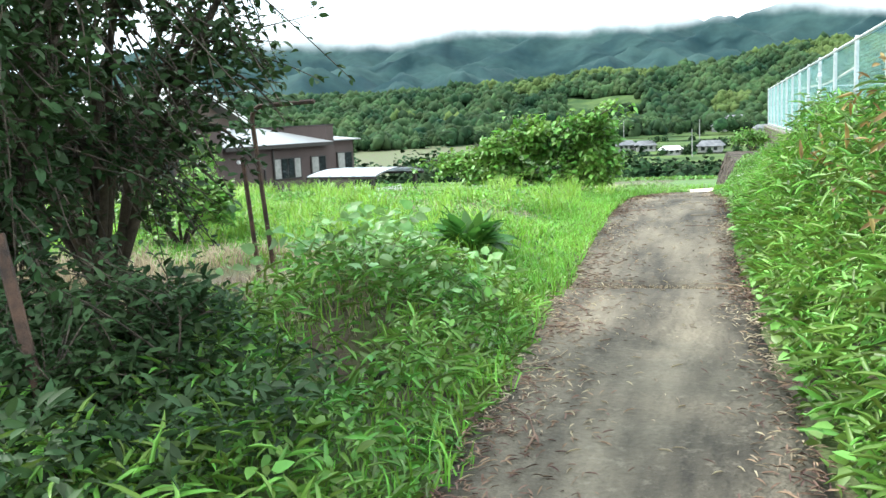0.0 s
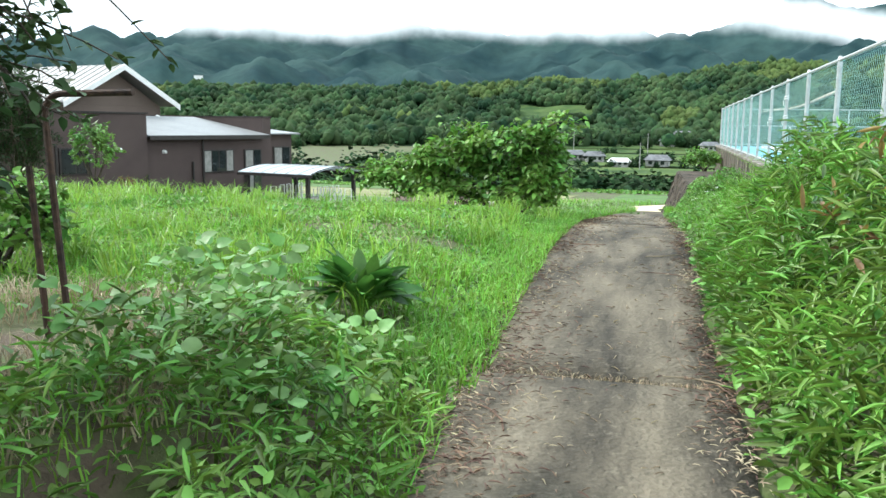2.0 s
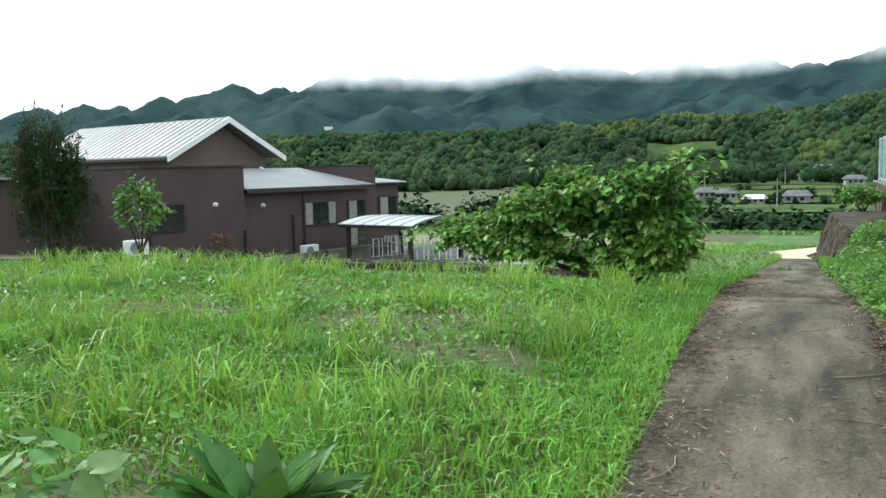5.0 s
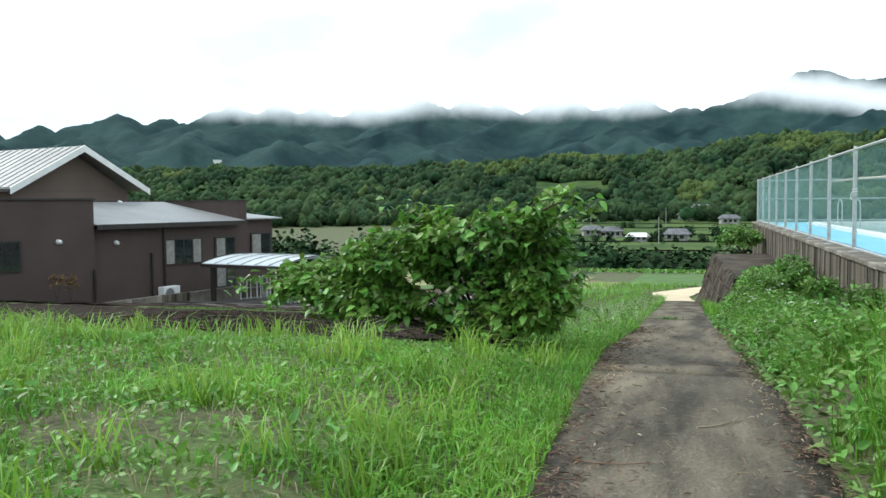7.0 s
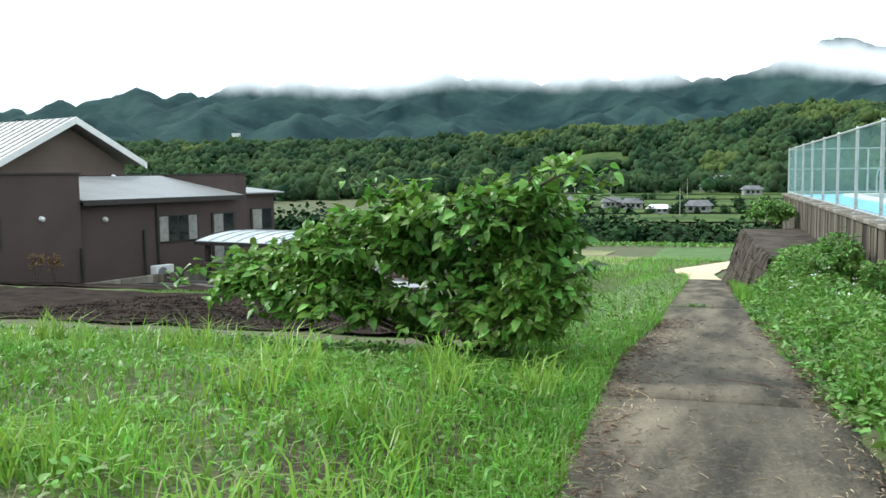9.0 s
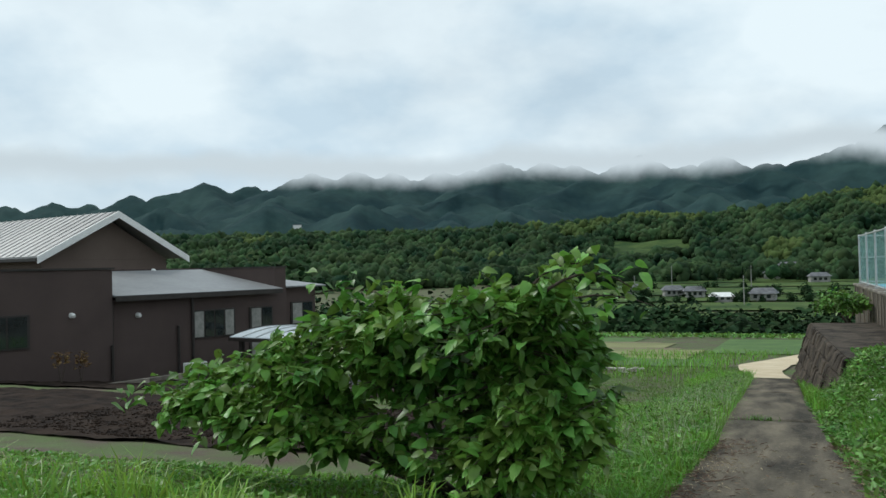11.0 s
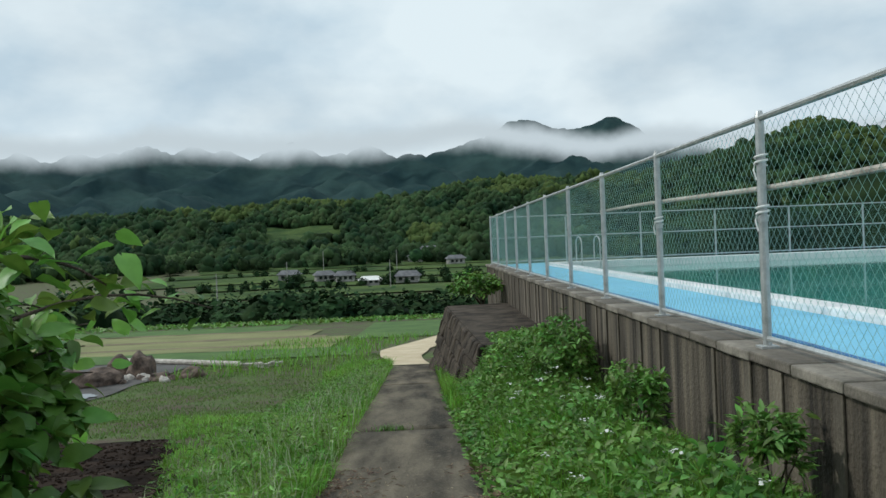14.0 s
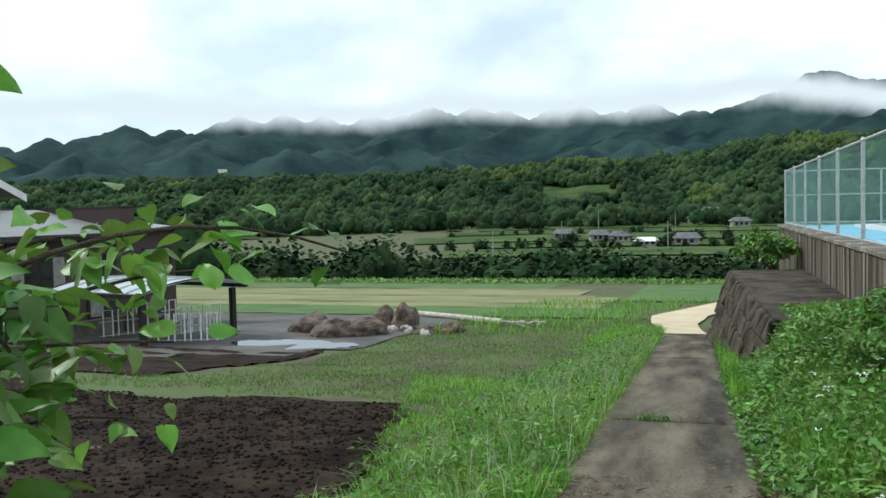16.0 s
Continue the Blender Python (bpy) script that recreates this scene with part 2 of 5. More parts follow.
c_lo, c_hi, c_mul = cn.new("ShaderNodeMapRange"), cn.new("ShaderNodeMapRange"), cn.new("ShaderNodeMath")
for rg, a, b0, lo_v, hi_v in ((c_lo, 306, 366, 0, 1), (c_hi, 374, 424, 1, 0)):
    rg.interpolation_type = "SMOOTHSTEP"
    rg.inputs["From Min"].default_value, rg.inputs["From Max"].default_value = a, b0
    rg.inputs["To Min"].default_value, rg.inputs["To Max"].default_value = lo_v, hi_v
c_mul.operation = "MULTIPLY"
cl.new(c_tc.outputs["Object"], c_no.inputs["Vector"])
cl.new(c_tc.outputs["Object"], c_sep.inputs["Vector"])
cl.new(c_no.outputs["Fac"], c_ma.inputs[0])
cl.new(c_sep.outputs["Z"], c_ma.inputs[2])
c_gap, c_sum = cn.new("ShaderNodeMapRange"), cn.new("ShaderNodeMath")   # the bank lies lower towards the high peak
c_gap.interpolation_type = "SMOOTHSTEP"
c_gap.inputs["From Min"].default_value, c_gap.inputs["From Max"].default_value = 120, 420
c_gap.inputs["To Min"].default_value, c_gap.inputs["To Max"].default_value = 0, 30
cl.new(c_sep.outputs["X"], c_gap.inputs["Value"])
cl.new(c_ma.outputs[0], c_sum.inputs[0])
cl.new(c_gap.outputs["Result"], c_sum.inputs[1])
for rg in (c_lo, c_hi):
    cl.new(c_sum.outputs[0], rg.inputs["Value"])
cl.new(c_lo.outputs["Result"], c_mul.inputs[0])
cl.new(c_hi.outputs["Result"], c_mul.inputs[1])
cl.new(c_mul.outputs[0], c_mx.inputs["Fac"])
cl.new(c_tr.outputs["BSDF"], c_mx.inputs[1])
cl.new(c_em.outputs["Emission"], c_mx.inputs[2])
cl.new(c_mx.outputs["Shader"], c_out.inputs["Surface"])

# ---- builders ----
RNG = np.random.default_rng(7)


def mesh_np(name, verts, faces, material, smooth=False):
    """A mesh from arrays: faces (m, k), all with k corners."""
    verts, faces = np.asarray(verts, dtype=np.float32), np.asarray(faces, dtype=np.int32)
    me = bpy.data.meshes.new(name)
    me.vertices.add(len(verts))
    me.vertices.foreach_set("co", verts.ravel())
    k = faces.shape[1]
    me.loops.add(faces.size)
    me.loops.foreach_set("vertex_index", faces.ravel())
    me.polygons.add(len(faces))
    me.polygons.foreach_set("loop_start", np.arange(0, faces.size, k, dtype=np.int32))
    me.polygons.foreach_set("loop_total", np.full(len(faces), k, dtype=np.int32))
    if smooth:
        me.polygons.foreach_set("use_smooth", np.ones(len(faces), dtype=bool))
    me.materials.append(material)
    me.update(calc_edges=True)
    me.validate()
    return me


def put_np(name, verts, faces, material, parent=None, smooth=False, label=""):
    ob = new(name, mesh_np(name, verts, faces, material, smooth))
    if parent:
        ob.parent = parent
    return tagged(ob, label)


def part(name, bm, material, parent=None, label="", smooth=False):
    me = bpy.data.meshes.new(name)
    bmesh.ops.recalc_face_normals(bm, faces=bm.faces)
    bm.to_mesh(me)
    bm.free()
    me.materials.append(material)
    if smooth:
        me.polygons.foreach_set("use_smooth", np.ones(len(me.polygons), dtype=bool))
    ob = new(name, me)
    if parent:
        ob.parent = parent
    return tagged(ob, label)


def thing(name, m, label, category, group="", kind=""):
    ob = new(name)
    ob.empty_display_size = 0.2
    ob.matrix_world = m if isinstance(m, Matrix) else pose(*m)
    return tagged(ob, label, category, group, kind)


def add_box(bm, lo, hi, bevel=0.0):
    c = [(a + b) / 2 for a, b in zip(lo, hi)]
    s = [max(1e-4, b - a) for a, b in zip(lo, hi)]
    made = bmesh.ops.create_cube(bm, size=1, matrix=Matrix.Translation(c) @ Matrix.Diagonal((*s, 1)))
    if bevel:
        edges = list({e for v in made["verts"] for e in v.link_edges})
        bmesh.ops.bevel(bm, geom=edges, offset=bevel, segments=2, affect="EDGES", profile=0.5)
    return bm


def box(lo, hi, bevel=0.0):
    return add_box(bmesh.new(), lo, hi, bevel)


def tube(bm, pts, r, sides=8, r_end=None, cap=True):
    pts = [Vector(p) for p in pts]
    rings, up = [], Vector((0.13, 0.31, 0.94))
    for i, p in enumerate(pts):
        d = (pts[min(i + 1, len(pts) - 1)] - pts[max(i - 1, 0)]).normalized()
        a = d.cross(up)
        a = (a if a.length > 0.05 else d.cross(Vector((1, 0, 0)))).normalized()
        b = d.cross(a)
        rr = r if r_end is None else r + (r_end - r) * i / (len(pts) - 1)
        rings.append([bm.verts.new(p + rr * (math.cos(2 * math.pi * k / sides) * a + math.sin(2 * math.pi * k / sides) * b)) for k in range(sides)])
    for q0, q1 in zip(rings, rings[1:]):
        for k in range(sides):
            bm.faces.new((q0[k], q0[(k + 1) % sides], q1[(k + 1) % sides], q1[k]))
    if cap:
        bm.faces.new(rings[0][::-1])
        bm.faces.new(rings[-1])
    return bm


def smooth01(a, b, v):
    k = np.clip((v - a) / (b - a), 0, 1)
    return k * k * (3 - 2 * k)


def bumps(x, y, size, seed=0.0):
    """A cheap smooth waviness, about -1 to 1."""
    x, y = np.asarray(x) / size, np.asarray(y) / size
    return (np.sin(x * 1.9 + seed) * np.cos(y * 2.3 - seed * 1.7) + 0.6 * np.sin(x * 4.1 - y * 3.3 + seed * 2.1) + 0.4 * np.cos(x * 7.3 + y * 6.1 + seed)) / 2.0


PY = [-60, 0, 4.9, 7.5, 10.7, 13, 15, 17.3, 18.6, 26.5, 39.6, 50, 60, 86, 104, 140, 330, 480, 580, 5000]
PZ = [0.2, 0.30, 0.37, 0.42, 0.44, 0.475, 0.49, 0.42, 0.33, -0.27, -1.47, -2.2, -2.9, -4.2, -9.0, -14.0, -12.5, -7.5, -13.0, -13.0]
FY = [-60, 5, 9, 17.4, 19.6, 21.8, 26, 30, 34, 37, 44, 60, 86, 104, 140, 330, 480, 580, 5000]
FZ = [0.4, 0.5, 0.66, 0.62, 0.3, -0.08, -0.38, -0.78, -1.3, -1.5, -1.85, -2.9, -4.2, -9.0, -14.0, -12.5, -7.5, -13.0, -13.0]


def path_mid(y):
    return np.interp(y, [-60, 5, 8.5, 12, 15, 20, 24.5, 30, 40, 46, 52, 60], [1.2, 0.9, 0.69, 0.46, 0.36, 0.22, 0.23, 0.16, 0.1, -0.3, 0.1, 1.0])


def path_half(y):
    return np.interp(y, [0, 8.5, 15, 20, 24.5, 32, 40], [0.62, 0.58, 0.68, 0.74, 0.58, 0.54, 0.55])


def ground_z(x, y):
    x, y = np.asarray(x, dtype=float), np.asarray(y, dtype=float)
    p, f = np.interp(y, PY, PZ), np.interp(y, FY, FZ)
    d = x - path_mid(y)
    z = p + (f - p) * smooth01(0.75, 1.9, -d)
    near = smooth01(-2, 4, y) * (1 - smooth01(70, 90, y))
    z = z + (0.33 - 0.25 * smooth01(15, 20, y)) * smooth01(0.7, 2.0, d) * (1 - smooth01(34, 40, y)) * near
    z = z + 0.035 * bumps(x, y, 1.3, 2.0) * smooth01(0.8, 1.4, np.abs(d)) * near
    pit = smooth01(2.75, 2.97, x) * (1 - smooth01(22.6, 23.5, x)) * smooth01(8.05, 8.5, y) * (1 - smooth01(44.6, 45.3, y))
    z = z + (np.minimum(z, -1.2) - z) * pit
    z = z - 0.5 * smooth01(0.3, 0.12, np.abs(x + 0.7)) * smooth01(0.75, 0.5, np.abs(y - 8.1))
    z = z - 3.0 * smooth01(20, 70, -x - 14) * (1 - smooth01(90, 140, y)) * (y > 20)
    return z


def grid(name, xs, ys, zfun, material, kind="structure", lift=0.0, label="", category="", parent=None):
    X, Y = np.meshgrid(xs, ys)
    Z = zfun(X, Y) + lift
    n, m = len(xs), len(ys)
    idx = np.arange(n * m).reshape(m, n)
    F = np.stack([idx[:-1, :-1], idx[:-1, 1:], idx[1:, 1:], idx[1:, :-1]], -1).reshape(-1, 4)
    ob = put_np(name, np.stack([X, Y, Z], -1).reshape(-1, 3), F, material, parent, True)
    return tagged(ob, label, category, "", kind)


def spaced(*runs):
    return np.unique(np.concatenate([np.arange(a, b, s) for a, b, s in runs]))


def blades(name, P, h, w, bend, material, parent=None):
    """Grass blades rooted at P: bent, tapered strips."""
    n = len(P)
    a, la = RNG.uniform(0, 2 * np.pi, n), RNG.uniform(0, 2 * np.pi, n)
    h, b = h * RNG.uniform(0.55, 1.15, n), bend * RNG.uniform(0.2, 1.3, n)
    side = np.stack([np.cos(a), np.sin(a), np.zeros(n)], 1) * (w * RNG.uniform(0.6, 1.2, n))[:, None]
    lean = np.stack([np.cos(la), np.sin(la), np.zeros(n)], 1)
    up = np.array([0, 0, 1.0])
    mid = P + lean * (h * b * 0.3)[:, None] + up * (h * 0.6)[:, None]
    tip = P + lean * (h * b)[:, None] + up * (h * (1 - 0.35 * b))[:, None]
    V = np.stack([P - side, P + side, mid - side * 0.8, mid + side * 0.8, tip], 1).reshape(-1, 3)
    o = (np.arange(n) * 5)[:, None]
    F = np.concatenate([o + [0, 1, 3], o + [0, 3, 2], o + [2, 3, 4]], 0)
    return put_np(name, V, F, material, parent)


LEAF = np.array([(0, 0, 0), (0, 0.5, -0.03), (0, 1, -0.16), (-0.30, 0.30, 0.06), (0.30, 0.30, 0.06), (-0.24, 0.68, -0.0), (0.24, 0.68, -0.0)])
LEAF_F = np.array([(0, 1, 3), (1, 5, 3), (1, 2, 5), (0, 4, 1), (1, 4, 6), (1, 6, 2)])


def fine_leaf(rows=7):
    """A broad pointed leaf with a heart-shaped base, a fold along its midrib and a drooping tip."""
    V, F = [], []
    for i in range(rows):
        q = i / (rows - 1)
        half = 0.36 * math.sin(math.pi * min(1.0, q ** 0.62 * 0.97 + 0.03)) ** 0.85
        dip = 0.03 * math.sin(q * 9)
        for c in (-1, -0.5, 0, 0.5, 1):
            V.append((c * half, q - 0.1 * abs(c) * (1 - q) ** 3, 0.16 * abs(c) * half - 0.34 * q * q + 0.08 * q + dip * abs(c)))
    for i in range(rows - 1):
        for j in range(4):
            a = i * 5 + j
            F += [(a, a + 1, a + 6), (a, a + 6, a + 5)]
    return np.array(V), np.array(F)


FINE = fine_leaf()


def leaves(name, P, yaw, pitch, size, width, material, parent=None, roll=0.5, shape=(LEAF, LEAF_F)):
    """Folded, pointed leaves from stalk points P, each its own island."""
    n = len(P)
    s = size * RNG.uniform(0.6, 1.2, n)
    L = shape[0][None] * np.stack([s * width, s, s], 1)[:, None, :]
    t = RNG.normal(0, roll, n)
    x, y, z = L[..., 0], L[..., 1], L[..., 2]
    x, z = x * np.cos(t)[:, None] + z * np.sin(t)[:, None], -x * np.sin(t)[:, None] + z * np.cos(t)[:, None]
    cp, sp = np.cos(pitch)[:, None], np.sin(pitch)[:, None]
    y, z = y * cp - z * sp, y * sp + z * cp
    cy, sy = np.cos(yaw)[:, None], np.sin(yaw)[:, None]
    x, y = x * cy - y * sy, x * sy + y * cy
    V = (np.stack([x, y, z], -1) + P[:, None, :]).reshape(-1, 3)
    F = (np.arange(n) * len(shape[0]))[:, None, None] + shape[1][None]
    return put_np(name, V, F.reshape(-1, 3), material, parent, shape is FINE)


def ico(sub):
    bm = bmesh.new()
    bmesh.ops.create_icosphere(bm, subdivisions=sub, radius=1)
    V = np.array([v.co[:] for v in bm.verts])
    F = np.array([[v.index for v in f.verts] for f in bm.faces])
    bm.free()
    return V, F


ICO1, ICO2 = ico(1), ico(2)


def crowns(name, P, rad, tall, shape, material, rough=0.28, parent=None):
    """Many lumpy tree crowns joined, seen from far off."""
    V0, F0 = shape
    n, k = len(P), len(V0)
    jag = 1 + RNG.uniform(-rough, rough, (n, k))[..., None]
    S = np.stack([rad, rad, rad * tall], 1)[:, None, :]
    V = (V0[None] * jag * S + P[:, None, :]).reshape(-1, 3)
    F = ((np.arange(n) * k)[:, None, None] + F0[None]).reshape(-1, 3)
    return put_np(name, V, F, material, parent)


def leafy_crown(name, P, rad, tall, per, leaf, material, parent=None):
    """Crowns as shells of many leaf clumps with gaps."""
    n = len(P)
    d = RNG.normal(0, 1, (n, per, 3))
    d /= np.linalg.norm(d, axis=2, keepdims=True)
    k = RNG.uniform(0.55, 1.08, (n, per, 1))
    Q = (P[:, None, :] + d * k * np.stack([rad, rad, rad * tall], 1)[:, None, :]).reshape(-1, 3)
    m = len(Q)
    return leaves(name, Q, RNG.uniform(0, 6.28, m), RNG.uniform(-0.8, 0.6, m), leaf, 1.6, material, parent)


def lumpy(name, P, rad, tall, lumps, material, parent=None):
    """Far trees: each a cluster of small ragged lumps, so that the outline breaks up."""
    n = len(P)
    d = RNG.normal(0, 1, (n, lumps, 3))
    d /= np.linalg.norm(d, axis=2, keepdims=True)
    d[..., 2] = np.abs(d[..., 2]) * 1.1 - 0.25
    Q = P[:, None, :] + d * (rad[:, None, None] * RNG.uniform(0.45, 0.85, (n, lumps, 1))) * np.array([1, 1, tall])
    r = (rad[:, None] * RNG.uniform(0.28, 0.55, (n, lumps))).ravel()
    return crowns(name, Q.reshape(-1, 3), r, tall, ICO1, material, 0.38, parent)

# ---- ground, path, fields ----
xs = spaced((-3000, -400, 200), (-400, -60, 20), (-60, -27, 2), (-27, -14, 0.5), (-14, 4.2, 0.22), (4.2, 26, 0.6), (26, 60, 3), (60, 400, 20), (400, 3001, 200))
ys = spaced((-60, 2, 4), (2, 30, 0.25), (30, 60, 0.4), (60, 160, 4), (160, 500, 20), (500, 4001, 350))
grid("ground", xs, ys, ground_z, M_GROUND, label="grassy earth ground falling away towards the valley", category="ground")


def slab(y0, y1):
    """One cast slab of the path, with worn edges and a closed underside."""
    rows, V, F = np.linspace(y0 + 0.028, y1 - 0.028, max(4, int((y1 - y0) / 0.35))), [], []
    cols = np.linspace(-1, 1, 9)
    for y in rows:
        m, hwid = float(path_mid(y)), float(path_half(y))
        for c in cols:
            ragged = 0.02 * math.sin(y * 2.3 + c * 3) + 0.018 * math.sin(y * 7.7 + c)
            zz = float(np.interp(y, PY, PZ)) + 0.035 - (0.02 if abs(c) == 1 else 0)
            V.append((m + c * (hwid + 0.06 + ragged * abs(c)), y, zz))
    n = len(cols)
    for i in range(len(rows) - 1):
        for j in range(n - 1):
            a = i * n + j
            F.append((a, a + 1, a + n + 1, a + n))
    k = len(V)
    V += [(x, y, z - 0.14) for x, y, z in V]
    ring = [j for j in range(n)] + [i * n + n - 1 for i in range(1, len(rows))] + [(len(rows) - 1) * n + j for j in range(n - 2, -1, -1)] + [i * n for i in range(len(rows) - 2, 0, -1)]
    for a, b in zip(ring, ring[1:] + ring[:1]):
        F.append((b, a, a + k, b + k))
    return V, F


path = tagged(new("path"), "narrow weathered concrete path with litter along its edges", "path", "", "structure")
JOINTS = [-8, -2, 4.2, 10.55, 18.4, 26.25, 33.0, 40.0]
for j0, j1 in zip(JOINTS, JOINTS[1:]):
    put_np("slab", *slab(j0, j1), M_CONC, path)

ys_t = np.arange(40.0, 60, 0.5)


def strip(name, mid, half, ys, material, lift, label, category):
    V, F = [], []
    for i, y in enumerate(ys):
        for c in (-1, -0.5, 0, 0.5, 1):
            x = mid(y) + c * half(y)
            V.append((x, y, float(ground_z(x, y)) + lift))
        if i:
            for k in range(4):
                a = (i - 1) * 5 + k
                F.append((a, a + 1, a + 6, a + 5))
    ob = put_np(name, V, F, material, None, True)
    return tagged(ob, label, category, "", "structure")


strip("sandy_track", lambda y: float(np.interp(y, [40, 44, 48, 52, 60], [0.05, -0.35, -0.3, 0.5, 2.0])), lambda y: 0.5 + 0.38 * float(smooth01(41, 48, y)), ys_t, M_SAND, 0.05,
      "pale sandy track going on beyond the concrete", "track")


def soil_z(x, y):
    return ground_z(x, y) + 0.018 * np.sin(y * 7.5 + x * 1.2 + 1.5 * np.sin(x)) + 0.02 * bumps(x, y, 0.35, 1.0)


def patch(name, inside, x0, x1, y0, y1, step, zf, material, lift, label, category):
    xs_, ys_ = np.arange(x0, x1, step), np.arange(y0, y1, step)
    X, Y = np.meshgrid(xs_, ys_)
    Z = zf(X, Y) + lift
    n, m = len(xs_), len(ys_)
    idx = np.arange(n * m).reshape(m, n)
    keep = inside(X[:-1, :-1] + step / 2, Y[:-1, :-1] + step / 2)
    F = np.stack([idx[:-1, :-1], idx[:-1, 1:], idx[1:, 1:], idx[1:, :-1]], -1)[keep]
    used = np.unique(F)
    remap = np.zeros(n * m, dtype=int)
    remap[used] = np.arange(len(used))
    V = np.stack([X, Y, Z], -1).reshape(-1, 3)[used]
    return tagged(put_np(name, V, remap[F], material, None, True), label, category, "", "structure")


patch("soil_bed", lambda x, y: (x < -1.55 - 0.28 * (y - 23.2) + 0.12 * np.sin(y * 3.1)) & (y < 27.6 + 0.25 * np.sin(x * 1.3) - 0.05 * (x + 6) + 0.6 * (x < -8)) & (x > -18) & (y > 22.4),
      -19, 0, 22, 31, 0.14, soil_z, M_SOIL, 0.03, "freshly tilled dark brown soil bed", "soil")
patch("side_bed", lambda x, y: (y < 35.5 + 0.24 * (x + 18)) & (y > 29.6), -26, -7.5, 28, 36, 0.2, soil_z, M_SOIL, 0.028, "dark tilled soil strip below the building", "soil")
patch("yard", lambda x, y: (y > 34.2 + 0.1 * (x + 10)) & (x < -7.6 + 0.04 * (y - 36)) & (y < 56), -24, -6.5, 33, 57, 0.8, ground_z, M_YARD, 0.03, "wet grey gravel yard beside the building", "yard")
patch("puddle", lambda x, y: ((x + 9.0) / 1.5) ** 2 + ((y - 36.9) / 0.75) ** 2 + 0.3 * np.sin(x * 4) * np.sin(y * 3) < 1, -12, -7, 34.5, 39.5, 0.12, lambda x, y: ground_z(x, y) * 0 - 1.44, M_PUDDLE, 0.0, "shallow rain puddle on the yard", "puddle")
FIELD_ROWS = [(47, 53, -22, -2.2, M_PADDY, "green grass strip"), (53, 56.2, -40, -3.6, M_FALLOW, "pale mown field"), (56.2, 57.6, -42, -4, M_STRIP, "brown field edge"), (57.6, 63, -46, -3.6, M_FALLOW, "pale mown field"),
              (63, 64.4, -48, -5, M_STRIP, "brown field edge"), (64.4, 71, -52, -6, M_FALLOW, "pale mown field"), (71, 72.4, -54, -7, M_STRIP, "brown field edge"), (72.4, 80, -58, -9, M_PADDY, "green grass field"),
              (60, 79, -3.2, 22, M_PADDY, "bright green rice paddy")]
for i, (a, b, x0, x1, m_, lab) in enumerate(FIELD_ROWS):
    grid("field_%d" % (i + 1), np.linspace(x0, x1, 24), np.linspace(a, b, 6), ground_z, m_, "structure", 0.05, lab + " on the valley terrace", "field")

# ---- far valley, hills, mountains ----


def polar(name, thetas, rads, zfun, material, label, category):
    T, R = np.meshgrid(np.radians(thetas), rads)
    X, Y = -np.sin(T) * R, np.cos(T) * R
    Z = zfun(np.degrees(T), R)
    n, m = len(thetas), len(rads)
    idx = np.arange(n * m).reshape(m, n)
    F = np.stack([idx[:-1, 1:], idx[:-1, :-1], idx[1:, :-1], idx[1:, 1:]], -1).reshape(-1, 4)
    return tagged(put_np(name, np.stack([X, Y, Z], -1).reshape(-1, 3), F, material, None, True), label, category, "", "structure")


def hill_top(t):
    return np.interp(t, [-70, -44, -36, -30, -25, -20, -14, -5, 2, 11, 17, 38, 50, 62, 80], [0.05, 0.085, 0.08, 0.088, 0.11, 0.085, 0.062, 0.066, 0.048, 0.045, 0.038, 0.034, 0.028, 0.02, 0.02])


def hill_z(t, r):
    top = hill_top(t) * 760 * (1 + 0.1 * bumps(t, r / 40, 3.0))
    rise = smooth01(440, 790, r) ** 1.1
    return -10.5 + (top + 8) * rise - 40 * smooth01(800, 1300, r) + 2.5 * bumps(t * 9, r, 38.0, 3)


def fractal(t, r, size, seed):
    """Ridged fractal relief over the ground plane, 0 to 1."""
    T = np.radians(t)
    X, Y = (-np.sin(T) * r / size).ravel(), (np.cos(T) * r / size).ravel()
    out = [noise.ridged_multi_fractal(Vector((px, py, seed)), 0.9, 2.1, 5, 0.9, 2.0) for px, py in zip(X, Y)]
    return np.clip(np.array(out).reshape(np.shape(t)) / 2.2, 0, 1)


def peaks_z(t, r, cones, slope):
    """The upper envelope of many ribbed cones: overlapping peaks and spurs."""
    T = np.radians(t)
    X, Y = -np.sin(T) * r, np.cos(T) * r
    z = np.full(np.shape(t), -80.0)
    for cx, cy, h, ph, k in cones:
        dx, dy = X - cx, Y - cy
        a = np.arctan2(dy, dx)
        d = np.hypot(dx, dy) * (1 + 0.2 * np.sin(k * a + ph) + 0.09 * np.sin((2 * k + 1) * a - ph))
        z = np.maximum(z, h - slope * d + 14 * np.exp(-(d / 120) ** 2) - 14)
    return z


def ridge_top(t):
    return np.interp(t, [-70, -40, -20, 0, 17, 25, 38, 46, 52, 62, 80], [300, 300, 290, 312, 312, 300, 262, 212, 165, 115, 80])


